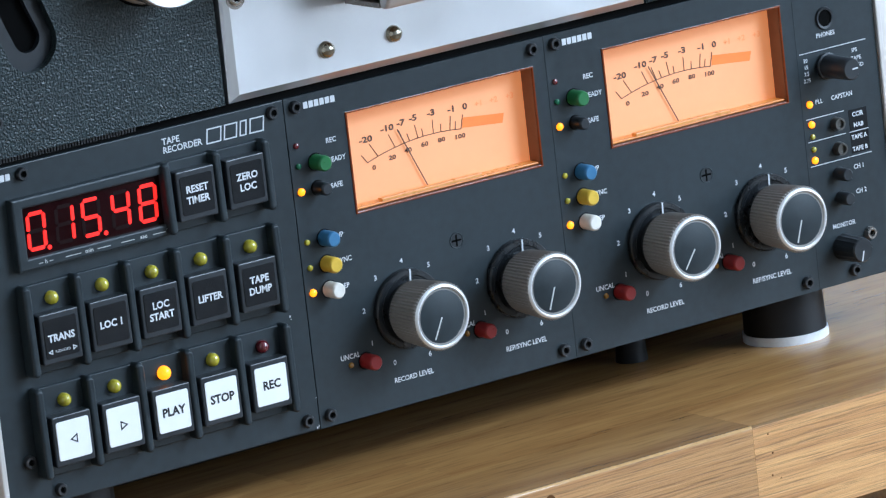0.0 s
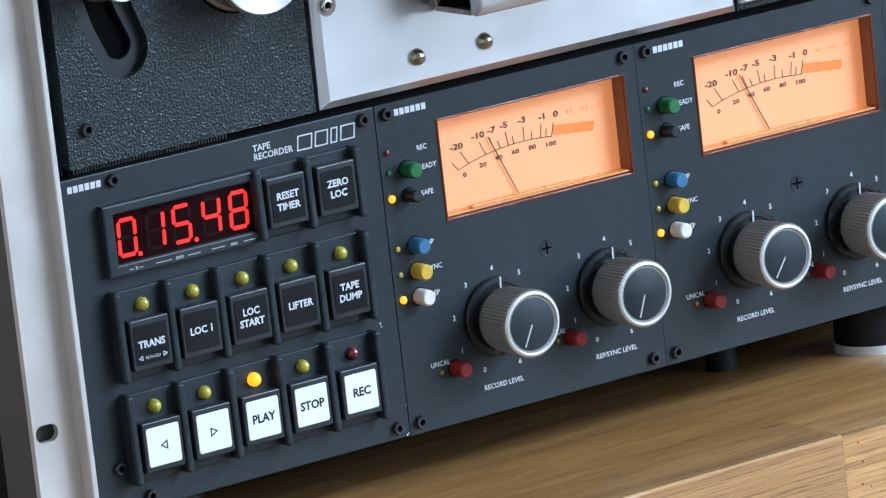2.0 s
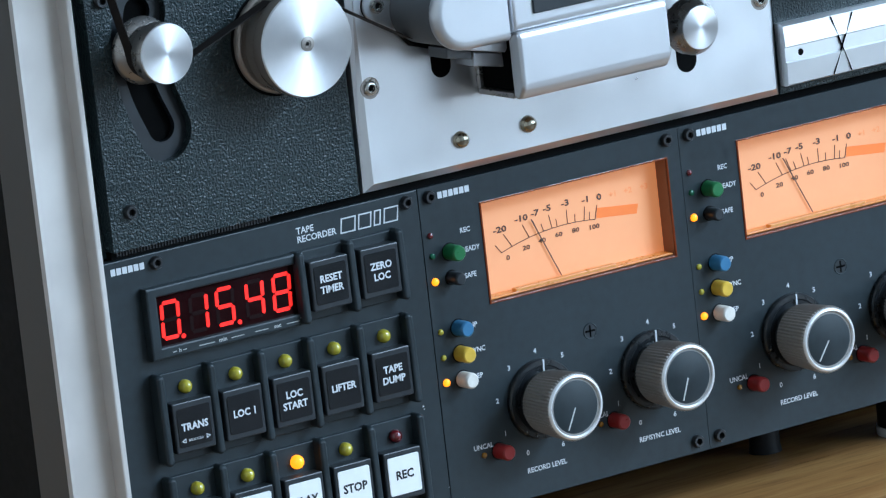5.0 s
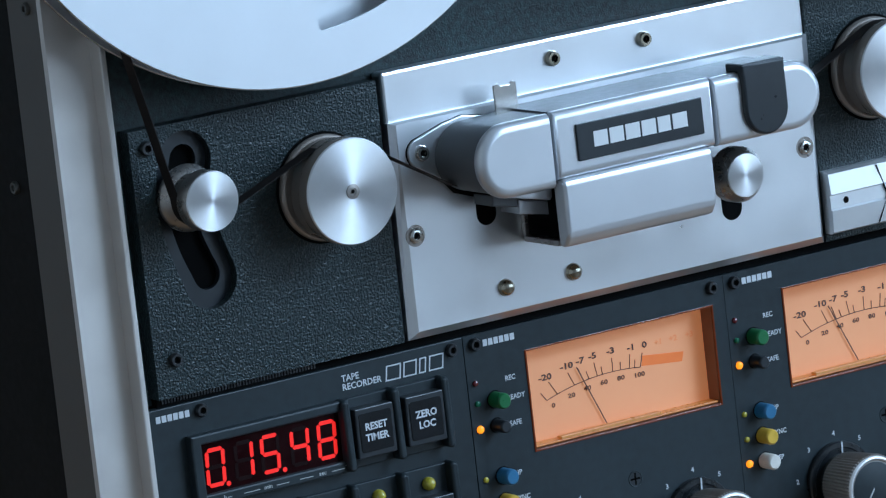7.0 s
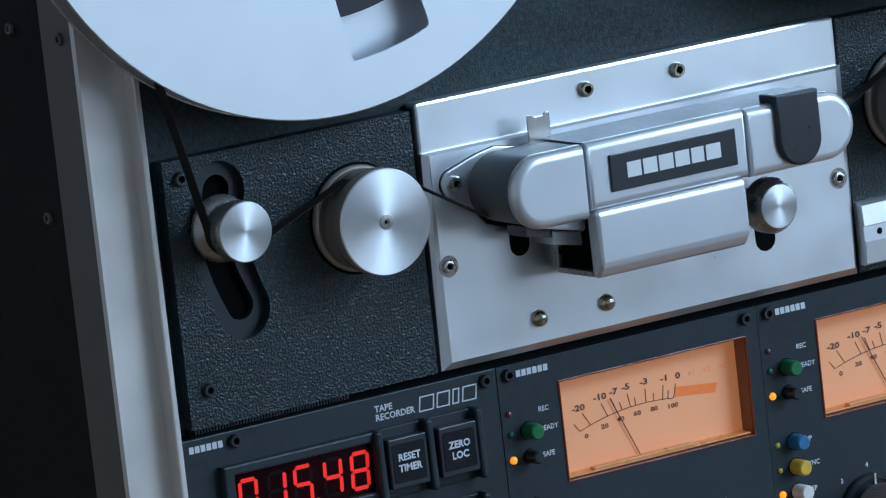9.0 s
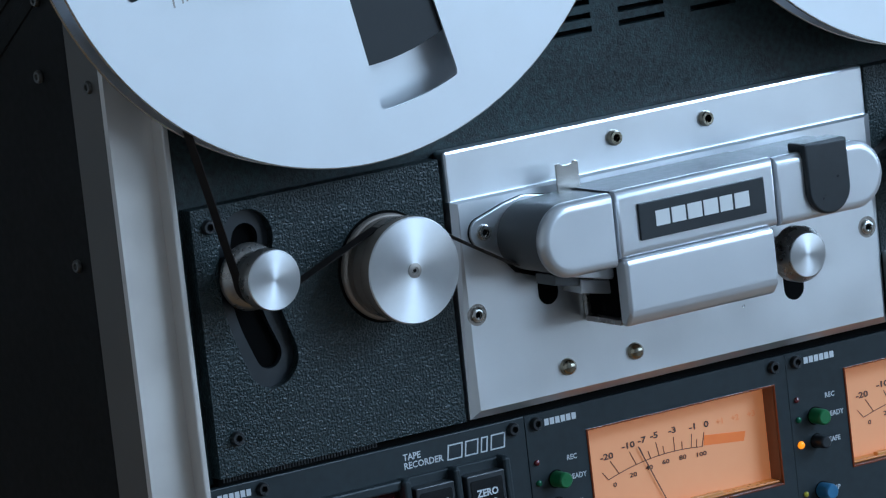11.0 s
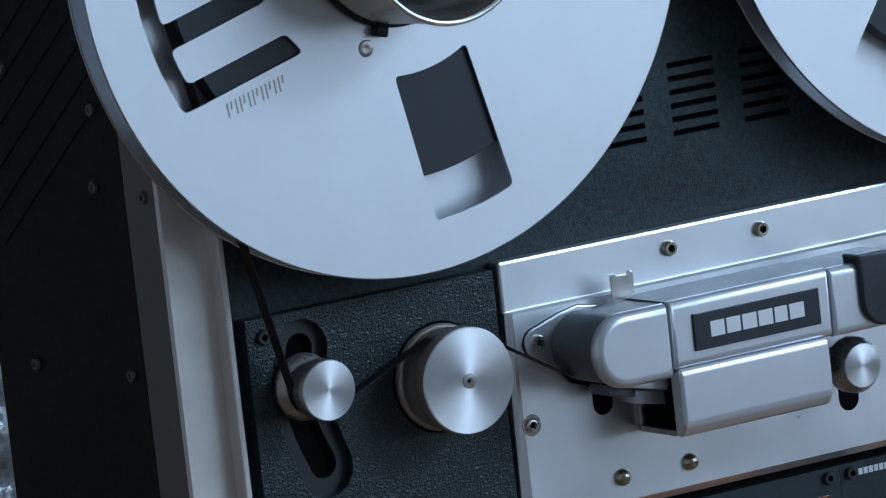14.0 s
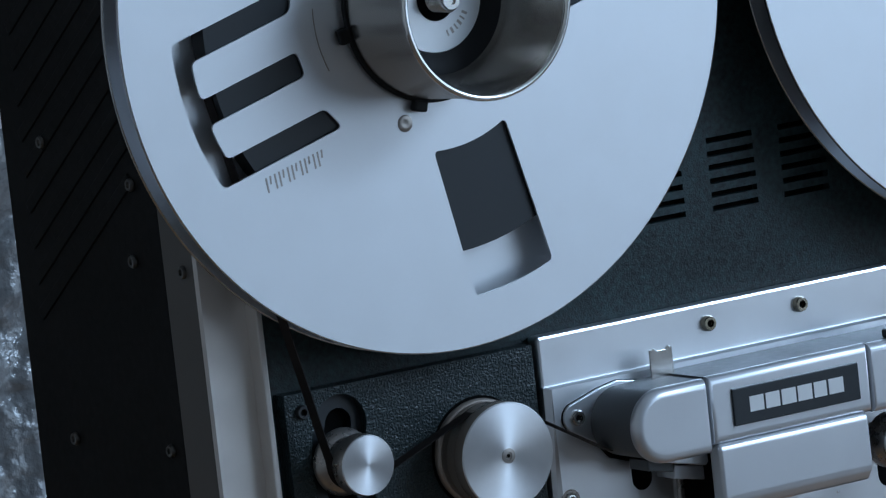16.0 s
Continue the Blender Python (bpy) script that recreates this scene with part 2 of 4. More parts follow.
def prism(outline, y0, y1, bevel=0.0, bm=None, steps=2, holes=()):
    """An outline of (x, z) drawn out from y0 (front) to y1 (back), its front edge rounded."""
    own = bmesh.new()
    if holes:
        edges = []
        for loop in (outline, *holes):
            vs = [own.verts.new((x, y0, z)) for x, z in loop]
            edges += [own.edges.new((vs[i - 1], vs[i])) for i in range(len(vs))]
        bmesh.ops.triangle_fill(own, use_beauty=True, use_dissolve=False, edges=edges)
        front = own.faces[:]
    else:
        front = [own.faces.new([own.verts.new((x, y0, z)) for x, z in outline])]
    made = bmesh.ops.extrude_face_region(own, geom=front, use_keep_orig=True)
    for v in made["geom"]:
        if isinstance(v, bmesh.types.BMVert):
            v.co.y = y1
    if bevel:
        rim = [e for e in own.edges if all(abs(v.co.y - y0) < 1e-3 for v in e.verts) and any(abs(f.calc_center_median().y - y0) > 1e-3 for f in e.link_faces)]
        bmesh.ops.bevel(own, geom=rim, offset=bevel, segments=steps, profile=0.5, affect="EDGES")
    return join(bm, own)


def ring(cx, cz, r, n=48, start=0.0, stop=360.0):
    span = stop - start
    count = n if span >= 360 else n + 1
    return [(cx + r * math.cos(radians(start + span * k / n)), cz + r * math.sin(radians(start + span * k / n))) for k in range(count)]


def rounded(x0, x1, z0, z1, r, n=6):
    out = []
    for cx, cz, a in ((x1 - r, z1 - r, 0), (x0 + r, z1 - r, 90), (x0 + r, z0 + r, 180), (x1 - r, z0 + r, 270)):
        out += ring(cx, cz, r, n, a, a + 90)
    return out


def lathe(cx, cz, profile, n=48, bm=None, wave=0.0, teeth=0, caps=True):
    """Turns a profile of (radius, y) round the axis through (cx, cz) that runs along y."""
    own = bmesh.new()
    rows = []
    for r, y in profile:
        row = []
        for k in range(n):
            a = 2 * math.pi * k / n
            rr = r * (1 + wave * math.cos(teeth * a)) if wave and r > 1 else r
            row.append(own.verts.new((cx + rr * math.cos(a), y, cz + rr * math.sin(a))))
        rows.append(row)
    for a, b in zip(rows, rows[1:]):
        for k in range(n):
            own.faces.new((a[k - 1], a[k], b[k], b[k - 1]))
    for row, (r, _) in ((rows[0], profile[0]), (rows[-1], profile[-1])):
        if r > 0.02 and caps:
            own.faces.new(row)
    bmesh.ops.remove_doubles(own, verts=own.verts[:], dist=1e-4)
    return join(bm, own)


def line(x0, z0, x1, z1, w, y0, y1, bm=None):
    d = Vector((x1 - x0, z1 - z0)).normalized()
    nx, nz = -d.y * w / 2, d.x * w / 2
    return prism([(x0 + nx, z0 + nz), (x1 + nx, z1 + nz), (x1 - nx, z1 - nz), (x0 - nx, z0 - nz)], y0, y1, bm=bm)


def text(words, x, z, y, size, material, parent, wide=1.04, align="CENTER", bold=0.02, shear=0.0, turn=0.0, name="lettering"):
    """Printed words as thin raised shapes, centred on (x, z)."""
    cu = bpy.data.curves.new("scrap", "FONT")
    cu.body, cu.size, cu.align_x, cu.align_y, cu.offset, cu.shear, cu.resolution_u = words, 1.0, align, "CENTER", bold, shear, 2
    ob = bpy.data.objects.new("scrap", cu)
    scene.collection.objects.link(ob)
    me = bpy.data.meshes.new_from_object(ob.evaluated_get(bpy.context.evaluated_depsgraph_get()))
    bpy.data.objects.remove(ob)
    bpy.data.curves.remove(cu)
    bm = bmesh.new()
    bm.from_mesh(me)
    bpy.data.meshes.remove(me)
    k = size / 0.7
    bm.transform(Matrix.Translation((x, y, z)) @ Matrix.Rotation(radians(90), 4, "X") @ Matrix.Rotation(radians(turn), 4, "Z") @ Matrix.Diagonal((k * wide, k, 1, 1)))
    return part(name, bm, material, parent)


def bars(x, z, y, width, height, count, material, parent, name="emblem", gap=0.22, slant=0.0):
    """A word mark as plain blocks in a row."""
    w = width / count
    for k in range(count):
        a = x - width / 2 + k * w
        b = a + w * (1 - gap)
        part(name, prism([(a, z - height / 2), (b, z - height / 2), (b + slant, z + height / 2), (a + slant, z + height / 2)], y, y + 0.12), material, parent)


def thing(name, label, category, at=(0, 0, 0), group="", kind=""):
    ob = new(name)
    ob.empty_display_size = 0.05
    ob.location = at
    return tagged(ob, label, category, group, kind)


def structure(name, bm, material, label, category):
    ob = part(name, bm, material, None, label, scale=0.001)
    return tagged(ob, category=category, kind="structure")


# ---- room ----
structure("floor", box(-2600, 2360, -4500, 1500, -120, 0), FLOORM, "brown wooden floor under the table", "floor")
structure("ceiling", box(-2600, 2360, -4500, 1500, 3100, 3220), PLASTER, "plain white plaster ceiling", "ceiling")
# unseen wall, tinted so left-facing metal reflects warm light
structure("wall_left", box(-2720, -2600, -4500, 1500, 0, 3100), WARMPLASTER, "unseen plaster wall tinted to bounce warm light", "wall")


def window_wall():
    own = prism([(-4500, 0), (1500, 0), (1500, 3100), (-4500, 3100)], 0, 120, holes=[[(-4200, 620), (-500, 620), (-500, 2980), (-4200, 2980)]])
    own.transform(Matrix.Translation((2480, 0, 0)) @ Matrix.Rotation(radians(90), 4, "Z"))
    return own


structure("wall_right", window_wall(), PLASTER, "pale plaster wall with a wide window opening", "wall")
structure("wall_back", box(-2600, 2360, 1500, 1620, 0, 3100), PLASTER, "plain pale plaster wall behind the table", "wall")
structure("wall_front", box(-2600, 2360, -4620, -4500, 0, 3100), PLASTER, "plain pale plaster wall", "wall")

# ---- table ----
table = thing("table", "oiled oak table top of glued staves with a bright edge", "table", (0, 0, 0.75))


def table_top():
    """Staves of uneven length; the foremost row carries the visible edge."""
    random.seed(4)
    y, row = -79.5, 0
    while y < 860:
        depth = (46, 38, 44, 40)[row % 4]
        x = -420 - random.uniform(0, 300) if row else -388
        while x < 1300:
            length = random.uniform(260, 520) if row else 330
            a, b = max(x, -420), min(x + length, 1100)
            if b - a > 5:
                own = box(a + 0.02, b - 0.02, y + 0.02, y + depth - 0.02, -41, 0)
                if row == 0:
                    edge = [e for e in own.edges if all(v.co.y < y + 1 and v.co.z > -1 for v in e.verts)]
                    bmesh.ops.bevel(own, geom=edge, offset=1.3, segments=6, profile=0.5, affect="EDGES")
                stave = part("stave", own, OAK, table)
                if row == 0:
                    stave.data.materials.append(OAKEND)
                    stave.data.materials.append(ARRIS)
                    # paler oak on the front face, highlight oak on the arris
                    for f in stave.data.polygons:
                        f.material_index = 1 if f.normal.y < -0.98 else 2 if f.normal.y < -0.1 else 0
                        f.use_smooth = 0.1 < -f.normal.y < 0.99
            x += length
        y += depth
        row += 1
    for lx in (-360, 1040):
        for ly in (-20, 780):
            part("leg", box(lx - 35, lx + 35, ly - 35, ly + 35, -750, -41, 3), OAK, table)


table_top()
for kx, kz, kr in ((171, -6.5, 2.6), (279.5, -5, 0.4), (281, -13, 0.45), (279.8, -22, 0.5), (284, -24, 0.35), (236, -33, 0.9)):
    part("knot", lathe(kx, kz, [(0, -79.62), (kr * 0.5, -79.62), (kr, -79.5)], 12), KNOT, table)

# ---- recorder ----
rec = thing("tape_recorder", "studio reel-to-reel tape recorder with black panels standing on the oak table", "tape recorder", (0, 0, BASE))
TOP = 520
part("chassis", box(-42.5, 436, 14, 142, -6.0, TOP - 4, 2), SIDEBLACK, rec, "black steel housing")
# added block that keeps the gap and its table reflection dark
part("underside_blocker", box(-38, 432, 72, 140, -26.5, -6.2, 2), SIDEBLACK, rec, "black block added to darken the gap under the housing")
deck = part("deck_panel", prism([(-23.2, 128.6), (416.7, 128.6), (416.7, TOP), (-23.2, TOP)], 5, 8.8,
            holes=[[(x, z), (x + 22, z), (x + 22, z + 2.3), (x, z + 2.3)] for x in (154.0, 189.0, 223.6) for z in [270.0 + 5.35 * k for k in range(6)]]), DECKPAINT, rec, "black crinkle-painted deck with ventilation slots")
# black sheet painted in for the shade behind the ventilation slots
part("slot_shade", box(150, 250, 8.85, 8.95, 266, 304), HOLE, deck)


def ear(name, sx, shift):
    """Rack ear with a flat face, a lip beside the panels and two oblong slots."""
    def fx(x):
        return shift + sx * x
    slots = []
    for z in (32.6, 88.0 + 320):
        o = [(fx(-36.6) + 3.2 * math.cos(radians(a)), z + 3.4 * math.sin(radians(a))) for a in range(-90, 91, 15)] if sx > 0 else ring(fx(-38), z, 3.4, 20)
        if sx > 0:
            o += [(fx(-40.2) + 3.2 * math.cos(radians(a)), z + 3.4 * math.sin(radians(a))) for a in range(90, 271, 15)]
        slots.append(o)
    e = part(name, prism([(fx(-44.5), -9), (fx(-24), -9), (fx(-24), TOP), (fx(-44.5), TOP)] if sx > 0 else [(fx(-24), -9), (fx(-44.5), -9), (fx(-44.5), TOP), (fx(-24), TOP)], 6, 9, holes=slots), EAR, rec, "pale aluminium rack ear")
    a, b = sorted((fx(-25.9), fx(-23.25)))
    part("lip", box(a, b, -1.4, 8.6, -6, TOP, 0.6), EAR, e)
    return e


ear("rack_ear", 1, 0)
# grey sheet added so the ear slot shows a lit inside
part("slot_lit_backing", box(-43.5, -30, 12, 13.5, 10, 60), SIDEGREY, rec)
ear("rack_ear", -1, 393.5)
side = part("side_strip", box(-44.5, -42.4, 9.05, 31, -9, TOP, 0.3), SIDEGREY, rec, "grey side strip")
cover = part("side_cover", box(-44.2, -42.45, 31.4, 145, -9, TOP, 0.4), SIDEBLACK, rec, "black side cover with slanted ribs")


def side_screw(y, z, parent):
    bm = bmesh.new()
    own = lathe(0, 0, [(0, -0.7), (1.1, -0.7), (1.3, -1.5), (2.1, -1.6), (2.6, -0.7), (2.6, 0)], 16)
    own.transform(Matrix.Translation((-44.3, y, z)) @ Matrix.Rotation(radians(-90), 4, "Z"))
    part("screw", join(bm, own), SIDESCREW, parent, smooth=40)


for y, z in ((48.5, 316.4), (53, 286.8), (114.5, 213.8), (41, 214.8), (114, 330)):
    side_screw(y, z, cover)
side_screw(16.5, 284.8, side)
for k in range(13):
    own = box(-44.7, -44.0, 40, 140, -2.6, 2.6, 0.45)
    own.transform(Matrix.Translation((0, 0, 290 + 14 * k)) @ Matrix.Translation((0, 90, 0)) @ Matrix.Rotation(radians(-35), 4, "X") @ Matrix.Translation((0, -90, 0)))
    part("rib", own, SIDEBLACK, cover)


def hex_screw(x, z, y, parent, r=2.7, material=SCREW, high=2.0):
    """Round-headed screw with a hexagon socket."""
    n = 12
    bm = lathe(x, z, [(r, y), (r, y - high * 0.5), (r * 0.82, y - high), (r * 0.50, y - high), (r * 0.46, y - high * 0.35), (0, y - high * 0.35)], n)
    s = part("screw", bm, material, parent, smooth=50)
    part("socket", prism(ring(x, z, r * 0.45, 6, 15, 375), y - high * 0.40, y - high * 0.30), HOLE, s)
    return s


# ---- control panel ----
def panel(name, x0, x1, label, holes=()):
    p = part(name, prism([(x0, -4.6), (x1, -4.6), (x1, 127.8), (x0, 127.8)], 0, 4, 0.0 if holes else 0.5, holes=holes), PANEL, rec, label)
    return p


ctl = panel("control_panel", -23.1, 121.2, "dark grey transport control panel with keys and a red counter")
for x, z in ((0, 123.8), (115.4, 123.8), (115.4, 0), (0, 0), (-12.4, 13.6)):
    hex_screw(x, z, 0, ctl)
bars(-12.3, 123.7, -0.12, 15.5, 2.6, 6, WHITE, ctl)
text("TAPE", 64.0, 122.6, -0.1, 2.5, WHITE, ctl, 1.0, "LEFT", 0.02)
text("RECORDER", 64.0, 119.2, -0.1, 2.5, WHITE, ctl, 1.0, "LEFT", 0.02)


def outline_mark():
    """Product mark: four hollow blocks."""
    for k, (x, w) in enumerate(((84.0, 7.0), (92.2, 6.2), (99.6, 3.2), (104.2, 6.8))):
        o = [(x, 117.6), (x + w, 117.6), (x + w + 0.9, 123.6), (x + 0.9, 123.6)]
        i = [(x + 0.6, 118.1), (x + w - 0.5, 118.1), (x + w + 0.3, 123.1), (x + 1.4, 123.1)]
        part("emblem", prism(o, -0.12, 0.02, holes=[i]), WHITE, ctl)


outline_mark()
for x, z, w in ((112.6, 42.3, 0.9), (113.1, 41.2, 0.6), (120.3, -3.6, 0.7), (119.4, -4.2, 0.8), (120.6, 8.0, 0.4)):
    part("paint_chip", prism([(x, z), (x + w, z + 0.2), (x + 0.7 * w, z + 1.1 * w), (x + 0.1, z + 0.8 * w)], -0.05, 0.05), SATIN, ctl)

# counter: bezel, window, five digits
bez = part("counter_bezel", prism([(-8.2, 87.2), (63.8, 87.2), (63.8, 115.2), (-8.2, 115.2)], -4.0, 0, 0.8, holes=[[(-3.6, 91.8), (60.2, 91.8), (60.2, 111.2), (-3.6, 111.2)]]), PANEL, ctl, "dark counter bezel")
part("counter_window", box(-3.6, 60.2, -2.2, -0.2, 91.8, 111.2), REDWIN, ctl, "dark red counter window")


def digit(x, z, lit, parent):
    """Seven-segment digit; the segments that glow are named by lit."""
    w, h, t, lean = 7.2, 13.6, 1.5, 0.12
    seg = {"a": (0, h, w, h), "b": (w, h / 2, w, h), "c": (w, 0, w, h / 2), "d": (0, 0, w, 0), "e": (0, 0, 0, h / 2), "f": (0, h / 2, 0, h), "g": (0, h / 2, w, h / 2)}
    for key, (x0, z0, x1, z1) in seg.items():
        on, g = key in lit, 0.85
        if x0 == x1:
            pts = [(x0 - t / 2, z0 + g), (x0, z0 + 0.3), (x0 + t / 2, z0 + g), (x0 + t / 2, z1 - g), (x0, z1 - 0.3), (x0 - t / 2, z1 - g)]
        else:
            pts = [(x0 + 0.3, z0), (x0 + g, z0 - t / 2), (x1 - g, z0 - t / 2), (x1 - 0.3, z0), (x1 - g, z0 + t / 2), (x0 + g, z0 + t / 2)]
        bm = prism([(x + a + lean * b * 0.35, z + b) for a, b in pts], -2.42 if on else -2.34, -2.2)
        part("digit_segment", bm, DIGIT if on else DIGITOFF, parent)


for x, lit in ((-1.6, "abcdef"), (11.3, "bc"), (23.2, "acdfg"), (36.8, "bcfg"), (49.2, "abcdefg")):
    digit(x, 94.6, lit, ctl)
for x in (7.2, 32.8):
    part("decimal_point", lathe(x, 94.0, [(0, -2.45), (0.95, -2.45), (0.95, -2.2)], 14), DIGIT, ctl)
for word, x in (("h", 3.9), ("min", 23.4), ("sec", 48.3), ("TC", 60.6)):
    text(word, x, 89.4, -4.12, 1.6, POINTER, ctl, 1.1)
for a, b in ((0.6, 2.4), (5.2, 7.0), (12.6, 19.6), (27.2, 33.0), (38.0, 44.0), (52.6, 58.4)):
    part("print_line", line(a, 89.2, b, 89.2, 0.3, -4.1, -3.95), POINTER, ctl)


def key(x, z, words, white=False, led=None, lit=False, small=""):
    """A square key in its moulded frame, with a lamp over it."""
    up = 21.0 if led else 13.6
    part("key_frame", prism(rounded(x - 11.4, x + 11.4, z - 14.0, z + up, 1.2, 3), -1.6, 0, 0.5), PANEL, ctl, smooth=60, even=True)
    part("key", prism(rounded(x - 8.8, x + 8.8, z - 9.8, z + 9.8, 0.6, 3), -7.3, -1.55, 0.5), KEYBLACK, ctl, "square key with a dark rim")
    part("keycap", prism(rounded(x - 7.4, x + 7.4, z - 7.6, z + 7.6, 0.9, 4), -7.64, -7.2, 0.12, steps=1), WHITEKEY if white else KEYGLOSS, ctl, "white lettered keycap" if white else "black lettered keycap")
    ink = INK if white else WHITE
    if words in ("<", ">"):
        s = -1 if words == "<" else 1
        bmt = prism([(x - 1.6 * s, z - 1.9), (x + 1.8 * s, z), (x - 1.6 * s, z + 1.9)], -7.74, -7.6, holes=[[(x - 1.15 * s, z - 1.1), (x + 0.8 * s, z), (x - 1.15 * s, z + 1.1)]])
        part("arrow", bmt, ink, ctl)
    else:
        rows = words.split("\n")
        for k, row in enumerate(rows):
            text(row, x, z + (len(rows) - 1) * 2.15 - 4.3 * k, -7.72, 2.75 if not white else 3.3, ink, ctl, 0.98, bold=0.034)
    if small:
        text(small, x, z - 5.2, -7.72, 1.05, ink, ctl, 1.0, bold=0.0)
        for s in (-1, 1):
            part("arrow", prism([(x + 4.6 * s, z - 6.1), (x + 6.6 * s, z - 5.1), (x + 4.6 * s, z - 4.1)], -7.74, -7.6, holes=[[(x + 4.9 * s, z - 5.6), (x + 5.9 * s, z - 5.1), (x + 4.9 * s, z - 4.6)]]), ink, ctl)
    if led:
        dome(x + 1.0, z + 14.4, -1.6, 2.75, LED_ON if lit else led, ctl)


def ridges(xs, z, up):
    """Rounded dividers between the keys of a row, sloping back at their upper ends."""
    mids = [xs[0] - 11.6] + [(a + b) / 2 for a, b in zip(xs, xs[1:])] + [xs[-1] + 11.4]
    for x in mids:
        own = prism(rounded(x - 1.75, x + 1.75, z - 14.0, z + up + 0.6, 1.7, 6), -7.0, -0.5, 1.3, steps=4)
        for v in own.verts:
            if v.co.z > z + up - 2.5 and v.co.y < -1:
                v.co.y += 0.5 * (v.co.z - (z + up - 2.5))
        part("key_divider", own, PANEL, ctl, smooth=60, even=True)


def dome(x, z, y, r, material, parent, high=1.25, name="indicator_lamp"):
    """A domed indicator lamp."""
    pts = [(r, y), (r, y - 0.3 * r)] + [(r * math.cos(radians(a)), y - 0.3 * r - (high * r - 0.3 * r) * math.sin(radians(a))) for a in (20, 40, 60, 75)] + [(0, y - high * r)]
    return part(name, lathe(x, z, pts, 20), material, parent, smooth=60)


XS = [4.2, 27.1, 50.0, 72.7, 96.0]
ridges(XS[3:], 101.4, 13.6)
ridges(XS, 60.3, 21.0)
ridges(XS, 20.2, 21.0)
key(XS[3] - 0.1, 101.5, "RESET\nTIMER")
key(XS[4], 101.4, "ZERO\nLOC")
for x, words in zip(XS, ("TRANS", "LOC 1", "LOC\nSTART", "LIFTER", "TAPE\nDUMP")):
    key(x, 60.3, words, led=LED_Y, small="REDUCED" if words == "TRANS" else "")
for x, words in zip(XS, ("<", ">", "PLAY", "STOP", "REC")):
    key(x, 20.2, words, True, LED_R if words == "REC" else LED_Y, words == "PLAY")


# ---- level modules ----
def module(x0, needle, turns):
    """Level module: lit meter, two knobs, coloured buttons and lamps. x0: offset of the repeat."""
    W = [(149.6 + x0, 76.2), (241.2 + x0, 76.2), (241.2 + x0, 116.8), (149.6 + x0, 116.8)]
    p = panel("level_module", 121.4 + x0, 247.68 + x0, "dark grey level module with an amber meter", [W])
    for sx in (126.3, 241.6):
        for z in (0, 123.8):
            hex_screw(sx + x0, z, 0, p)
    bars(138.2 + x0, 123.5, -0.12, 15.5, 2.6, 6, WHITE, p)
    # meter case: four walls, the face at the back, the window in front
    m = part("meter_case", prism([(149.7 + x0, 76.3), (241.1 + x0, 76.3), (241.1 + x0, 116.7), (149.7 + x0, 116.7)], 0.6, 8.2,
             holes=[[(150.2 + x0, 76.9), (240.7 + x0, 76.9), (240.7 + x0, 116.2), (150.2 + x0, 116.2)]]), METERCASE, p, "brown meter case")
    part("meter_rim", prism([(149.4 + x0, 76.0), (241.4 + x0, 76.0), (241.4 + x0, 117.0), (149.4 + x0, 117.0)], -0.4, 0.5, 0.1,
         holes=[[(150.1 + x0, 76.7), (240.9 + x0, 76.7), (240.9 + x0, 116.3), (150.1 + x0, 116.3)]]), AMBER, p, "acrylic meter rim with the meter's amber light painted in")
    part("meter_face", box(150.2 + x0, 240.7 + x0, 7.6, 8.1, 76.9, 116.2), METER, p, "lit peach-orange meter scale")
    part("meter_ledge", box(150.8 + x0, 240.0 + x0, 0.9, 7.4, 77.35, 78.0, 0.15), LEDGE, p)
    part("meter_ledge", box(163 + x0, 212 + x0, 0.7, 4.0, 78.05, 79.3, 0.2), LEDGE, p)
    ink = bmesh.new()
    # the scale leans: an arc between two ends
    def onarc(u):
        """u from 0 to 1 along the scale arc."""
        x = 162.6 + 46.2 * u
        z = 93.2 + 4.1 * u + 10.2 * u * (1 - u)
        return x + x0, z
    prev = onarc(0)
    for k in range(1, 25):
        q = onarc(k / 24)
        line(*prev, *q, 0.32, 7.46, 7.6, bm=ink)
        prev = q
    for u, big, dx in ((0.0, 1, -2.6), (0.115, 1, -3.6), (0.30, 1, -2.6), (0.40, 1, -2.2), (0.455, 0, -1.2), (0.545, 1, -1.0), (0.60, 0, -0.4), (0.71, 1, 0.1), (0.79, 0, 0.3), (0.885, 1, 0.9), (0.94, 0, 0.7), (1.0, 1, 1.6)):
        x, z = onarc(u)
        h = (5.6 if big else 3.2) * (0.6 if u == 0 else 1)
        line(x, z, x + dx * (1 if big else 0.8), z + h, 0.34, 7.46, 7.6, bm=ink)
    part("meter_scale", ink, METERINK, p)
    for word, x, z in (("-20", 162.8, 102.4), ("-10", 173.5, 104.8), ("-7", 180.2, 105.6), ("-5", 186.3, 106.3), ("-3", 195.2, 106.6), ("-1", 205.2, 106.0), ("0", 211.8, 105.8)):
        text(word, x + x0, z, 7.45, 2.4, METERINK, p, 1.42, bold=0.035)
    for word, x, z in (("0", 165.4, 90.6), ("20", 174.5, 92.8), ("40", 182.4, 94.1), ("60", 190.6, 94.8), ("80", 198.9, 94.9), ("100", 207.9, 94.4)):
        text(word, x + x0, z, 7.45, 1.8, METERINK, p, 1.42, bold=0.03)
    for word, x in (("+1", 218.6), ("+2", 226.0), ("+3", 234.0)):
        text(word, x + x0, 105.6, 7.45, 2.3, METERFADED, p, 1.15)
    part("red_zone", prism([(209.6 + x0, 97.6), (229.2 + x0, 95.6), (230.4 + x0, 99.4), (210.4 + x0, 101.6)], 7.46, 7.6), METERRED, p)
    nx, nz = needle
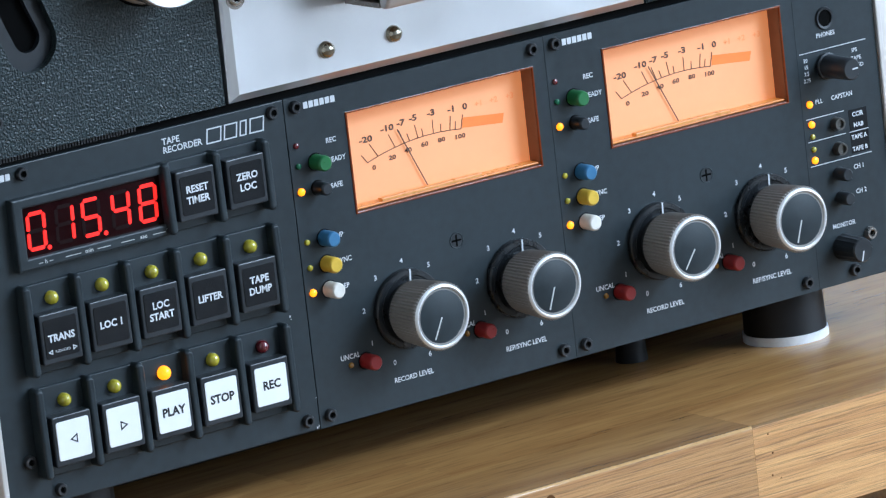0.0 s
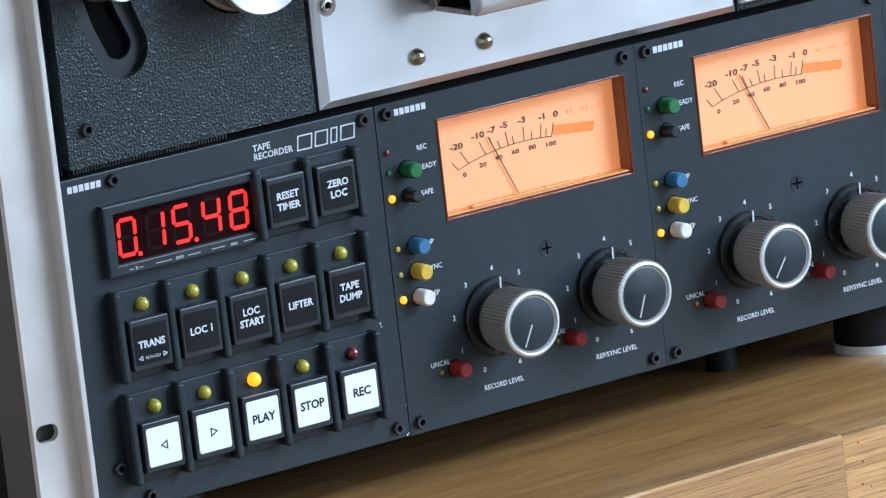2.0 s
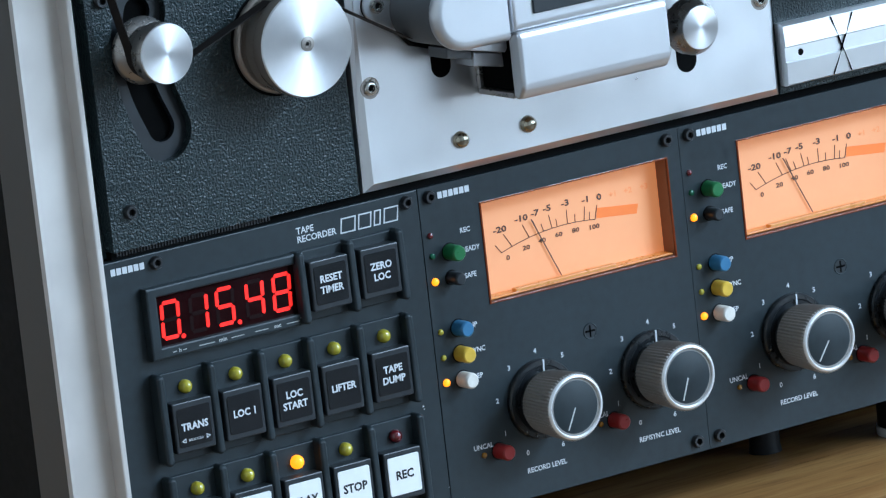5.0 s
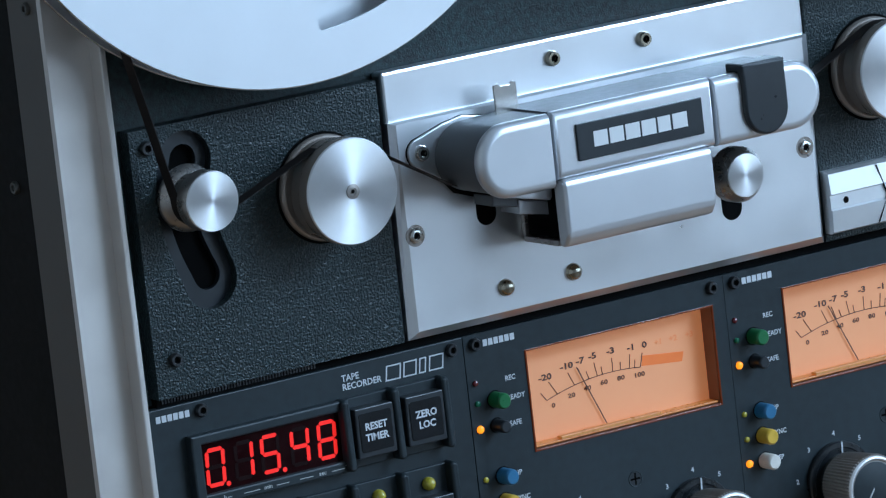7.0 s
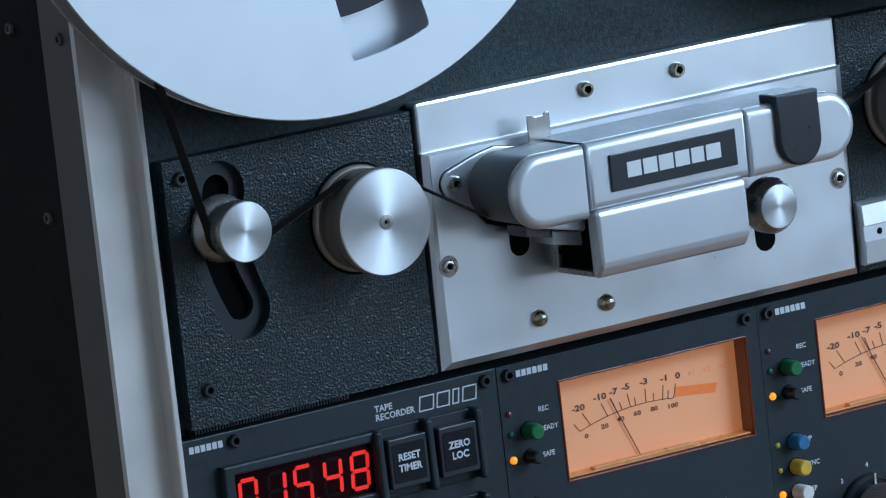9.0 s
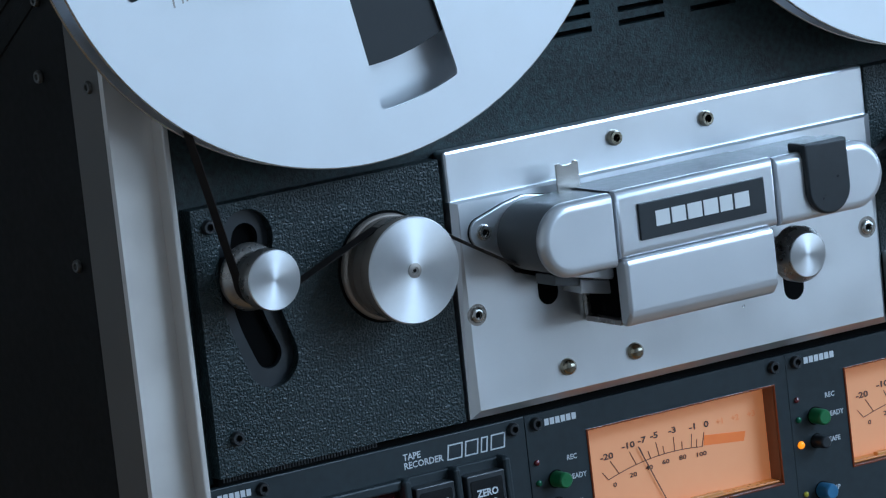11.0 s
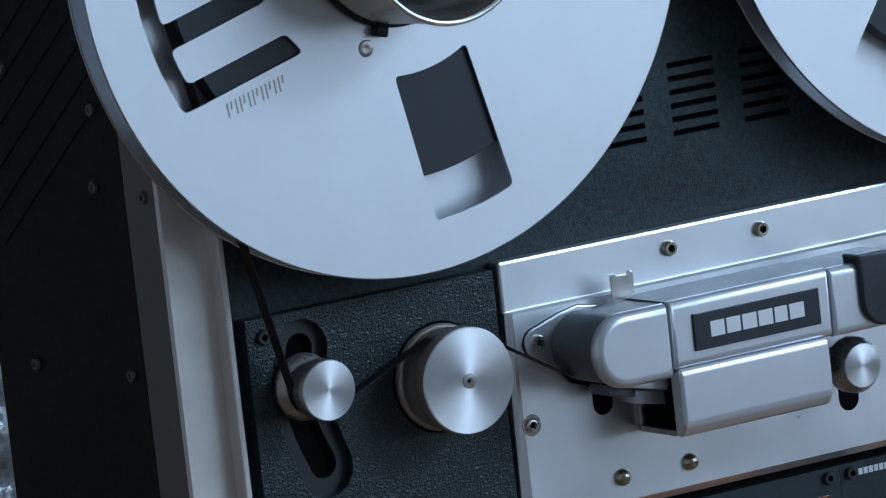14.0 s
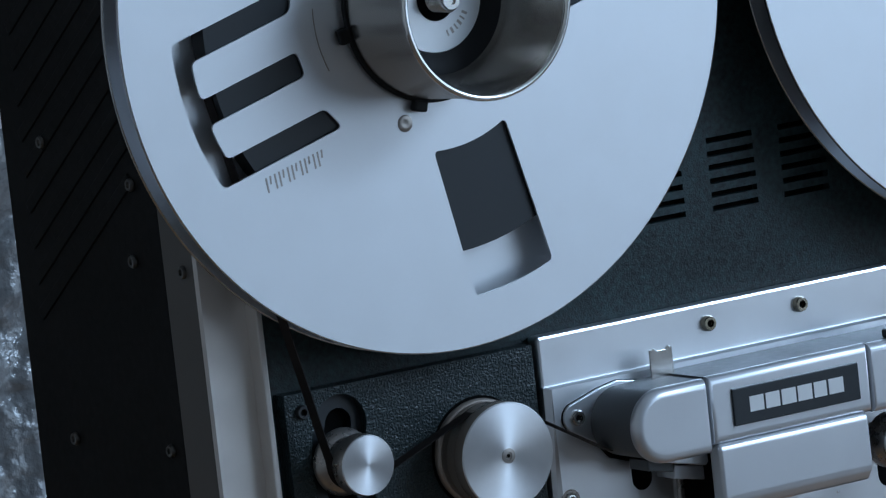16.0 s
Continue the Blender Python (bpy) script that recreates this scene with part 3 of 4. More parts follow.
    part("needle", line(190.0 + x0, 77.4, nx + x0, nz, 0.42, 6.7, 6.95), METERINK, p, "thin black meter needle")
    # lamps and push buttons
    for z, mat_, r in ((108.5, LED_R, 1.25), (100.3, LED_G, 1.25), (90.1, LED_ON, 1.55), (69.9, LED_Y, 1.2), (59.6, LED_Y, 1.2), (49.6, LED_ON, 1.55)):
        dome(124.9 + x0, z, 0, r, mat_, p, 0.9)
    for x, z, mat_, r, h in ((133.2, 100.5, GREEN, 3.2, 7.2), (132.8, 90.3, KEYBLACK, 2.6, 7.0), (133.2, 70.0, BLUE, 3.2, 7.0), (132.9, 59.7, YELLOW, 3.2, 7.0), (132.8, 49.4, CREAM, 3.2, 7.0), (146.0, 17.4, RED, 3.1, 7.5), (202.4, 17.4, RED, 3.1, 7.5)):
        part("push_button", lathe(x + x0, z, [(0, -h), (r - 0.7, -h), (r - 0.15, -h + 0.5), (r, -h + 1.2), (r, 0)], 28), mat_, p, smooth=40)
        part("button_collar", lathe(x + x0, z, [(r + 0.1, -0.15), (r + 0.45, -0.15), (r + 0.5, 0.1)], 20, caps=False), HOLE, p)
    for x in (138.8, 195.7):
        dome(x + x0, 17.2, 0, 1.15, LED_A, p, 0.9)
    for word, x, z in (("REC", 139.0, 107.6), ("READY", 139.0, 99.8), ("SAFE", 139.0, 89.5), ("INP", 138.0, 69.6), ("SYNC", 138.0, 59.5), ("REP", 138.0, 49.1)):
        text(word, x + x0, z, -0.08, 2.0, WHITE, p, 0.95, "LEFT")
    for word, x, z in (("UNCAL", 138.9, 20.6), ("UNCAL", 195.6, 20.6), ("RECORD LEVEL", 168.0, 6.2), ("REP/SYNC LEVEL", 223.8, 6.5)):
        text(word, x + x0, z, -0.08, 2.0, WHITE, p, 0.98)
    # blanked adjusting hole with a crossed slot
    bm = lathe(195.4 + x0, 55.4, [(0, -0.1), (3.0, -0.1), (3.0, 0.1)], 24)
    part("plug", bm, KEYBLACK, p)
    bm = line(193.0 + x0, 55.4, 197.8 + x0, 55.4, 0.8, -0.16, -0.05)
    line(195.4 + x0, 53.0, 195.4 + x0, 57.8, 0.8, -0.16, -0.05, bm=bm)
    part("plug_slot", bm, HOLE, p)
    part("plug_rim", lathe(195.4 + x0, 55.4, [(2.8, -0.12), (3.1, -0.3), (3.4, 0.05)], 28, caps=False), PANEL, p)
    for cx, turn in zip((168.2, 223.6), turns):
        knob(cx + x0, 33.3, turn, p)
    return p


def knob(cx, cz, turn, p):
    """Fluted grey knob on a black skirt, with a white rim and a pointer; figures round it."""
    part("knob_skirt", lathe(cx, cz + 0.6, [(16.0, 0), (16.0, -1.9), (15.5, -2.6), (13.6, -2.7), (13.2, -2.3), (11.0, -2.3), (11.0, -5.4)], 56), SKIRT, p, smooth=30)
    part("skirt_mark", line(cx + 1.4, cz + 11.4, cx + 1.6, cz + 16.3, 0.7, -2.8, -2.2), WHITE, p)
    part("knob", lathe(cx, cz, [(11.0, -5.2), (12.4, -5.5), (12.6, -6.4), (13.45, -21.6), (13.6, -23.0), (13.2, -23.8)], 240, wave=0.018, teeth=60), KNOBGREY, p, "fluted grey knob")
    part("knob_rim", lathe(cx, cz, [(13.1, -23.3), (13.0, -23.9), (12.5, -24.5), (12.0, -24.6), (11.6, -24.3), (11.45, -23.6), (11.4, -22.8)], 96, caps=False), RIM, p, "bright silver knob rim", 40)
    part("knob_cap", lathe(cx, cz, [(11.5, -22.7), (11.0, -22.8), (10.8, -23.7), (10.4, -23.9), (0, -23.9)], 56), PANEL, p, "dark knob cap", 30)
    dx, dz = math.sin(radians(turn)), math.cos(radians(turn))
    part("knob_pointer", line(cx + 0.3 * dx, cz + 0.3 * dz, cx + 9.6 * dx, cz + 9.6 * dz, 0.62, -23.98, -23.8), POINTER, p)
    for word, dx, dz in (("0", -8.6, -19.8), ("1", -18.3, -9.8), ("2", -20.4, 3.8), ("3", -13.3, 15.6), ("4", -0.2, 19.8), ("5", 12.6, 15.4), ("6", 8.6, -20.0)):
        text(word, cx + dx, cz + dz, -0.08, 2.0, WHITE, p)


module(0, (177.8, 103.6), (207, 201))
module(126.5, (177.0, 103.6), (216, 199))

# ---- monitor panel ----
mon = panel("monitor_panel", 374.0, 416.6, "dark grey monitor panel with small switches")
hex_screw(393.4, 0, 0, mon)
hex_screw(403.3, 13.6, 0, mon, 2.9, DARKSTEEL)
part("phones_socket", lathe(390.4, 107.3, [(3.5, 0.2), (3.5, -0.7), (4.4, -0.9), (4.8, 0)], 28, caps=False), KEYBLACK, mon, smooth=40)
part("socket_hole", lathe(390.4, 107.3, [(0, -0.15), (3.6, -0.15), (3.6, 0)], 20), HOLE, mon)
for word, x, z in (("PHONES", 390.2, 100.5), ("CAPSTAN", 395.6, 73.5), ("CCIR", 402.9, 64.4), ("NAB", 402.9, 59.9), ("TAPE A", 402.7, 54.9), ("TAPE B", 402.6, 49.9), ("CH 1", 401.0, 42.6), ("CH 2", 401.0, 32.2), ("MONITOR", 390.2, 19.9)):
    if word in ("CCIR", "TAPE A"):
        part("name_plate", box(398.2, 407.8, -0.12, 0.1, z - 6.6, z + 2.2), KEYGLOSS, mon)
    text(word, x, z, -0.16, 1.9, WHITE, mon, 0.95)
text("PLL", 383.5, 73.4, -0.08, 1.8, WHITE, mon)
for word, z in (("30", 91.4), ("15", 88.6), ("7.5", 85.8), ("3.75", 83.0)):
    text(word, 378.6, z, -0.08, 1.6, WHITE, mon, 0.95)
for word, x, z in (("IPS", 404.5, 91.0), ("TAPE", 405.0, 87.6), ("SPEED", 405.5, 84.4)):
    text(word, x, z, -0.08, 1.6, WHITE, mon)
for a, b, z in ((375.6, 411, 94.5), (376, 396, 67.0), (376, 396, 57.5), (376, 397, 47.2), (398, 408, 57.4), (397.5, 408.5, 47.2)):
    part("print_line", line(a, z, b, z, 0.3, -0.08, 0.05), WHITE, mon)
for z, on in ((73.1, 1), (64.7, 1), (59.5, 0), (54.2, 0), (49.6, 1)):
    dome(378.4, z, 0, 1.5 if on else 1.2, LED_ON if on else LED_Y, mon, 0.9)
for z in (62.6, 52.0):
    part("push_button", lathe(391.2, z, [(0, -2.0), (1.6, -2.0), (1.8, -3.2), (2.6, -3.2), (2.9, 0)], 22), SIDESCREW, mon, smooth=40)
for z in (41.6, 31.4):
    part("push_button", lathe(390.0, z, [(0, -6.5), (2.2, -6.5), (2.7, -5.9), (2.8, 0)], 22), KEYBLACK, mon, smooth=40)
part("speed_knob", lathe(389.2, 87.4, [(0, -17), (4.0, -17), (4.6, -16.3), (5.0, -2), (5.6, -1.6), (5.6, 0)], 28), KEYBLACK, mon, smooth=40)
part("knob_pointer", line(389.2, 87.4, 392.0, 87.6, 0.6, -17.2, -16.9), WHITE, mon)
part("monitor_knob", lathe(389.0, 10.6, [(0, -13), (4.6, -13), (5.1, -12.4), (5.6, 0)], 48, wave=0.02, teeth=16), KEYBLACK, mon)
part("knob_pointer", line(389.0, 10.4, 387.8, 6.2, 0.6, -13.2, -12.9), WHITE, mon)

# ---- feet ----
for x, y, r in ((375, 27, 17.4), (20, 27, 17.4), (315, 55, 6.5)):
    own = lathe(0, 0, [(r - 0.4, 0), (r, -17.5), (r + 0.4, -21)], 40)
    own.transform(Matrix.Translation((x, y, -7)) @ Matrix.Rotation(radians(90), 4, "X"))
    f = part("foot", own, BLACK, rec, "black rubber foot", 40)
    if y > 50 or x < 200:
        continue
    own = lathe(0, 0, [(0, -17.4), (18.0, -17.4), (18.1, -21)], 40)
    own.transform(Matrix.Translation((x, y, -7)) @ Matrix.Rotation(radians(90), 4, "X"))
    part("felt_ring", own, FELT, f, "white felt ring under the foot", 40)


# ---- tape deck ----
def stroke(path, hw, caps=10):
    """The outline of a band of half-width hw round a path of (x, z)."""
    pts = [Vector(p) for p in path]
    left, right = [], []
    for k, p in enumerate(pts):
        d = (pts[min(k + 1, len(pts) - 1)] - pts[max(k - 1, 0)]).normalized()
        n = Vector((-d.y, d.x)) * hw
        left.append(tuple(p + n))
        right.append(tuple(p - n))
    if not caps:
        return left + right[::-1]
    def cap(p, q):
        a = math.degrees(math.atan2(p[1] - q.y, p[0] - q.x))
        return [(q.x + hw * math.cos(radians(a - 180 * k / caps)), q.y + hw * math.sin(radians(a - 180 * k / caps))) for k in range(1, caps)]
    return left + cap(left[-1], pts[-1]) + right[::-1] + cap(right[0], pts[0])


def smooth_path(path, n=8):
    """Points along a soft curve through the given ones."""
    p = [Vector(q) for q in path]
    p = [2 * p[0] - p[1]] + p + [2 * p[-1] - p[-2]]
    out = []
    for a, b, c, d in zip(p, p[1:], p[2:], p[3:]):
        for k in range(n):
            t = k / n
            out.append(0.5 * (2 * b + (c - a) * t + (2 * a - 5 * b + 4 * c - d) * t * t + (3 * b - a - 3 * c + d) * t ** 3))
    return [tuple(q) for q in out + [p[-2]]]


SLOT = smooth_path([(6.2, 219.3), (3.6, 209), (3.2, 199), (5.8, 187.0), (11.0, 174.0)])
recess = stroke(smooth_path([(4.8, 219.3), (2.6, 209), (2.6, 199), (5.4, 187.0), (10.2, 172.8)]), 11.6, 14)
plate = part("tension_plate", prism([(-18.6, 131.4), (93.6, 131.4), (93.6, 234.2), (-18.6, 234.2)], -2, 5, 0.0, holes=[recess]), CRINKLE, rec, "black crinkle-painted plate with a curved slot")
part("slot_recess", prism(recess, 1.9, 4.6, holes=[stroke(SLOT, 5.8, 12)]), KEYBLACK, plate, "smooth black recess")
# black sheet painted in for the shade behind the curved slot
part("slot_shade", box(-12, 26, 4.65, 4.95, 158, 234), HOLE, plate)
for x, z in ((-11.5, 226.9), (-9.7, 145.5)):
    hex_screw(x, z, -2, plate, 2.9)
# black strip in place of the shade in the gap above the modules
part("gap_shade", box(-18, 414, 1.2, 4.9, 128.0, 132.2), HOLE, rec)
teeth = bmesh.new()
for k in range(52):
    box(-16 + 1.35 * k, -15.3 + 1.35 * k, 0.7, 1.3, 129.1, 130.7, bm=teeth)
part("brush_comb", teeth, SCREW, rec, "fine black brush comb below the plate")
plate_r = part("tension_plate", prism([(299.2, 131.4), (412, 131.4), (412, 235.4), (299.2, 235.4)], -2, 5, 0.5), CRINKLE, rec, "black crinkle-painted plate")


def big_roller(cx, cz):
    prof = [(20.0, -2.0), (20.2, -3.0), (20.0, -4.6), (19.4, -5.0), (19.4, -5.6)]
    for k in range(4):  # fine grooves
        prof += [(18.2, -5.7 - 0.95 * k), (18.2, -6.2 - 0.95 * k), (19.6, -6.3 - 0.95 * k), (19.6, -6.6 - 0.95 * k)]
    prof += [(19.7, -9.6), (19.7, -15.0), (19.0, -15.3)]
    r = part("tape_roller", lathe(cx, cz, prof, 72), ROLLERSTEEL, rec, "grooved steel tape roller with a turned aluminium cap", 30)
    part("roller_foot", lathe(cx, cz, [(18, -2.2), (20.5, -2.2), (20.7, -3.2), (20.3, -4.3), (19.5, -4.9)], 72, caps=False), ROLLERSTEEL, r, smooth=40)
    part("roller_well", lathe(cx, cz, [(21.6, -2.06), (21.6, -1.9)], 64), HOLE, r)
    part("roller_cap_side", lathe(cx, cz, [(18.9, -15.3), (20.3, -15.6), (20.6, -16.2), (20.6, -21.2), (20.4, -21.7)], 72, caps=False), ROLLERSTEEL, r, smooth=30)
    part("roller_cap", lathe(cx, cz, [(20.5, -21.6), (20.1, -22.15), (19.7, -22.15), (0, -22.15)], 96), TURNED, r, "turned aluminium cap", 30)
    part("cap_screw", lathe(cx, cz, [(2.9, -22.1), (2.9, -22.5), (1.5, -22.6), (1.3, -22.2), (0, -22.2)], 24), DARKSTEEL, r, smooth=30)
    part("screw_socket", prism(ring(cx, cz, 0.85, 6), -22.3, -22.19), HOLE, r)
    return r


def small_roller(cx, cz):
    r = part("tension_roller", lathe(cx, cz, [(8.6, 2), (8.6, -3.0), (12.6, -3.0), (13.0, -4.0), (12.8, -5.6), (11.2, -7.4), (10.0, -8.4), (9.9, -13.8), (10.4, -14.4)], 56, caps=False), DARKSTEEL, rec, "steel tension roller with a turned aluminium cap", 35)
    part("roller_cap_side", lathe(cx, cz, [(9.2, -14.2), (11.3, -14.6), (11.6, -15.2), (11.6, -21.3), (11.4, -21.8)], 56, caps=False), DARKSTEEL, r, smooth=30)
    part("roller_cap", lathe(cx, cz, [(11.5, -21.7), (11.2, -22.15), (10.9, -22.15), (0, -22.15)], 80), TURNED, r, "turned aluminium cap", 30)


big_roller(64.9, 197.8)
big_roller(330.4, 197.6)
small_roller(2.9, 205.6)

# head block
own = prism([(95.4, 131.6), (298.3, 131.6), (298.3, 217.0), (95.4, 217.0)], -5, 5, 3.2, steps=1)
for v in own.verts:  # the upper chamfer is narrower than those at the sides
    if v.co.z > 213:
        if v.co.y < -4.9:
            v.co.z = 216.0
        elif v.co.y < 0:
            v.co.y = -4.0
hp = part("head_plate", own, DECK, rec, "brushed aluminium head plate")
part("head_plate_top", box(95.9, 298.4, -2.4, 4.8, 213.5, 236.6, 1.2), DECK, hp)
for x, z in ((101.9, 172.1), (291.2, 172.1)):
    part("screw_recess", lathe(x, z, [(0, -5.05), (4.3, -5.05), (4.3, -4.6)], 28), DARKSTEEL, hp, smooth=30)
    hex_screw(x, z, -5.0, hp, 3.1, STEEL, 1.2)
for x, z in ((175.5, 228.5), (219.8, 228.5)):
    hex_screw(x, z, -2.4, hp, 3.2, NICKEL, 2.4)
for x in (140.7, 173.0):
    part("stud", lathe(x, 144.2, [(0, -8.4), (1.6, -8.2), (2.9, -7.2), (3.4, -5.8), (3.5, -5)], 24), NICKEL, hp, smooth=60)
part("guide_hole", prism(stroke([(135.6, 178), (135.6, 174.5)], 4.6), -5.08, -4.9), HOLE, hp)
part("guide_hole", prism(stroke([(252.4, 168), (252.4, 154.6)], 4.9), -5.08, -4.9), HOLE, hp)


def stadium_left(x0, x1, z0, z1, r):
    return [(x1, z0), (x1, z1)] + ring(x0 + r, z1 - r, r, 10, 90, 180) + ring(x0 + r, z0 + r, r, 10, 180, 270)


def tighten(bm, x, reach, k):
    """Draws the rounding of an end at x, which reaches inwards, close to the end."""
    for v in bm.verts:
        d = v.co.x - x
        if 0 <= d / reach <= 1:
            v.co.x = x + d * k
    return bm


DARKBODY = mat("grey_body", (0.125, 0.132, 0.14), 0.46, 0.2, vary=0.06, bump=0.05, bump_scale=1500)
left = stadium_left(113.0, 147.6, 184.6, 213.8, 14.2)
cov = part("head_cover", prism([(150, 186), (150, 213.2)] + ring(127.2, 199.3, 13.6, 24, 90, 270), -35, -5, 0.4), DARKBODY, rec, "silver and grey head cover", 40)
part("cover_back", prism([(149, 187.0), (227, 187.0), (227, 214.0), (149, 214.0)], -35, -5, 0.4), DARKBODY, cov)
part("cover_back", prism([(225, 187)] + ring(264.4, 200.4, 13.2, 20, -90, 90) + [(225, 213.6)], -35, -5, 0.4), DARKBODY, cov, smooth=40)
part("cover_cap", tighten(prism(left, -38.6, -34.4, 3.8, steps=8), 147.6, -3.9, 0.25), CAST, cov, "silver rounded cover cap", 60, even=True)
part("cover_cap", tighten(tighten(prism([(149.0, 187.4), (224.6, 187.4), (224.6, 214.2), (149.0, 214.2)], -38.6, -34.6, 3.4, steps=5), 224.6, -3.5, 0.5), 149.0, 3.5, 0.4), CAST, cov, "silver cover front", 60, even=True)
part("cover_cap", tighten(prism([(225.6, 186.6)] + ring(264.6, 200.2, 13.6, 20, -90, 90) + [(225.6, 213.8)], -38.5, -34.5, 3.6, steps=5), 225.6, 3.7, 0.3), CAST, cov, "silver rounded cover cap", 60, even=True)
own = bmesh.new()
ends = [[own.verts.new((x, y, z)) for y, z in ((-30.5, 187.6), (-36.6, 187.6), (-38.3, 186.2), (-38.3, 165.4), (-34.6, 160.4), (-30.5, 160.4))] for x in (150.4, 222.2)]
for k in range(6):
    own.faces.new((ends[0][k - 1], ends[0][k], ends[1][k], ends[1][k - 1]))
own.faces.new(ends[0])
own.faces.new(ends[1][::-1])
bmesh.ops.bevel(own, geom=own.edges[:], offset=1.7, segments=4, profile=0.5, affect="EDGES")
part("cover_flap", own, CAST, cov, "silver hinged shield with a sloping lower edge", 60, even=True)
part("cover_label", box(158.2, 218.4, -39.6, -38.4, 193.4, 207.9, 0.3), KEYBLACK, cov, "black plate with a pale word mark")
for k, (x, w) in enumerate(((165.8, 6.6), (173.4, 6.6), (181.0, 6.8), (188.7, 6.8), (196.5, 6.0), (203.6, 7.0))):
    part("emblem", prism([(x, 197.8), (x + w, 197.8), (x + w, 203.8), (x, 203.8)], -39.75, -39.5), SATIN, cov)
part("lever", prism([(238.4, 216.6)] + ring(248.8, 198.2, 10.4, 20, 180, 360) + [(259.2, 216.6)], -41.0, -37.6, 1.2, steps=3), KEYBLACK, cov, "black cover lever", 60, even=True)
part("lever_top", box(238.5, 259.0, -40.4, -29, 213.4, 217.0, 1.0), KEYBLACK, cov)
# slightly larger black plate draws the shaded gap round the cover ear
part("cover_gap", prism(ring(107.9, 203.5, 6.3, 14, 120, 250) + [(118, 190.2), (133.4, 189.7), (138.6, 213.2), (128, 214.8), (118.9, 213.2)], -5.3, -4.9), HOLE, cov)
part("cover_ear", prism(ring(107.9, 203.5, 6.0, 14, 120, 250) + [(118, 190.5), (133, 190), (138, 213.0), (128, 214.6), (119, 213.0)], -6.6, -4.9, 0.4), DECK, cov)
hex_screw(107.9, 203.5, -6.6, cov, 3.2, STEEL, 1.6)
own = lathe(0, 0, [(0, -0.12), (2.6, -0.12), (2.6, 0.1)], 20)
own.transform(Matrix.Translation((203, -24, 213.45)) @ Matrix.Rotation(radians(-90), 4, "X"))
part("cover_screw_hole", own, HOLE, cov)
part("tape_tab", prism([(140.2, 208), (150.8, 208), (150.8, 224.4), (149.0, 225.0), (147.6, 223.8), (143.6, 223.8), (142.2, 225.0), (140.2, 224.6)], -12.6, -11.9, 0.15), STEEL, cov, "bare metal tab")
# solid black box in place of the shade inside the open shield
part("cavity_shade", box(153.5, 221.0, -30.3, -5.1, 163.0, 187.2), HOLE, cov)
part("cavity_rail", box(150.8, 221.6, -30.2, -6.5, 160.6, 162.8, 0.3), DARKSTEEL, cov)
part("cavity_rail", box(151.2, 153.2, -7.4, -5.2, 162.8, 176, 0.3), DARKSTEEL, cov)
part("guide_tongue", prism([(130.5, 183.4), (151.0, 178.6), (152.2, 180.0), (152.2, 187.5), (130.5, 187.5)], -27.5, -24.0, 0.6), CAST, cov, "silver tongue below the cover")
part("guide_bracket", prism([(128, 180.0), (139.5, 177.6), (139.5, 184), (128, 184)], -21.5, -9, 0.6), DARKBODY, cov, "grey tape guide bracket")
part("guide_bracket", prism([(139.8, 174.8), (154.6, 171.8), (155.0, 177.4), (140.4, 180.4)], -21.5, -9, 0.7), CAST, cov, "grey tape guide bracket")
# black shape fills in the shaded gap and tape guide under the cover
part("cover_underside", prism([(116.5, 190.8), (121.5, 185.2), (131.5, 181.8), (140, 184), (140, 190), (124, 190.8)], -8.5, -5, 0.4), HOLE, cov, "black shape for the shaded gap and guide below the cover")
cap = part("capstan_knob", lathe(247.5, 170.2, [(6.4, -5), (6.4, -13), (10.4, -13.6), (11.2, -14.6), (11.2, -19.6), (10.9, -20.4), (8.8, -23.2)], 56), CAPSTAN, rec, "turned metal knob below the head cover", 25)
part("knob_cap", lathe(247.5, 170.2, [(8.8, -23.15), (8.6, -23.55), (8.3, -23.6), (0, -23.6)], 64), TURNED, cap, smooth=30)

# splicing block on the right
def splice():
    prof = [(5, 134.8), (-5.6, 134.8), (-7.4, 135.6), (-8.0, 144.4), (-7.2, 145.0), (-7.2, 150.6), (-8.0, 151.2), (-7.3, 159.4), (-5.6, 160.4), (5, 160.4)]
    own = bmesh.new()
    ends = [[own.verts.new((x, y, z)) for y, z in prof] for x in (299.6, 404)]
    for k in range(len(prof)):
        own.faces.new((ends[0][k - 1], ends[0][k], ends[1][k], ends[1][k - 1]))
    own.faces.new(ends[0])
    own.faces.new(ends[1][::-1])
    b = part("splicing_block", own, SATIN, rec, "pale aluminium splicing block with cutting grooves")
    part("block_hole", lathe(307.4, 147.8, [(0, -7.26), (1.4, -7.26), (1.4, -7.1)], 16), HOLE, b)
    for x0, x1 in ((323.7, 331.8), (334.8, 322.6)):
        part("cutting_groove", line(x0, 159.2, x1, 135.8, 0.2, -8.06, -6.8), HOLE, b)


splice()


# ---- reels ----
def fillet(outline, r):
    """Rounds the sharp corners of an outline."""
    out = []
    for k in range(len(outline)):
        a, b, c = (Vector(outline[q % len(outline)]) for q in (k - 1, k, k + 1))
        u, v = a - b, c - b
        if math.degrees(u.angle(v)) > 140:
            out.append(tuple(b))
            continue
        p, q = b + u.normalized() * min(r, u.length * 0.45), b + v.normalized() * min(r, v.length * 0.45)
        out += [tuple((1 - t) ** 2 * p + 2 * t * (1 - t) * b + t * t * q) for t in (0, 0.33, 0.67, 1)]
    return out


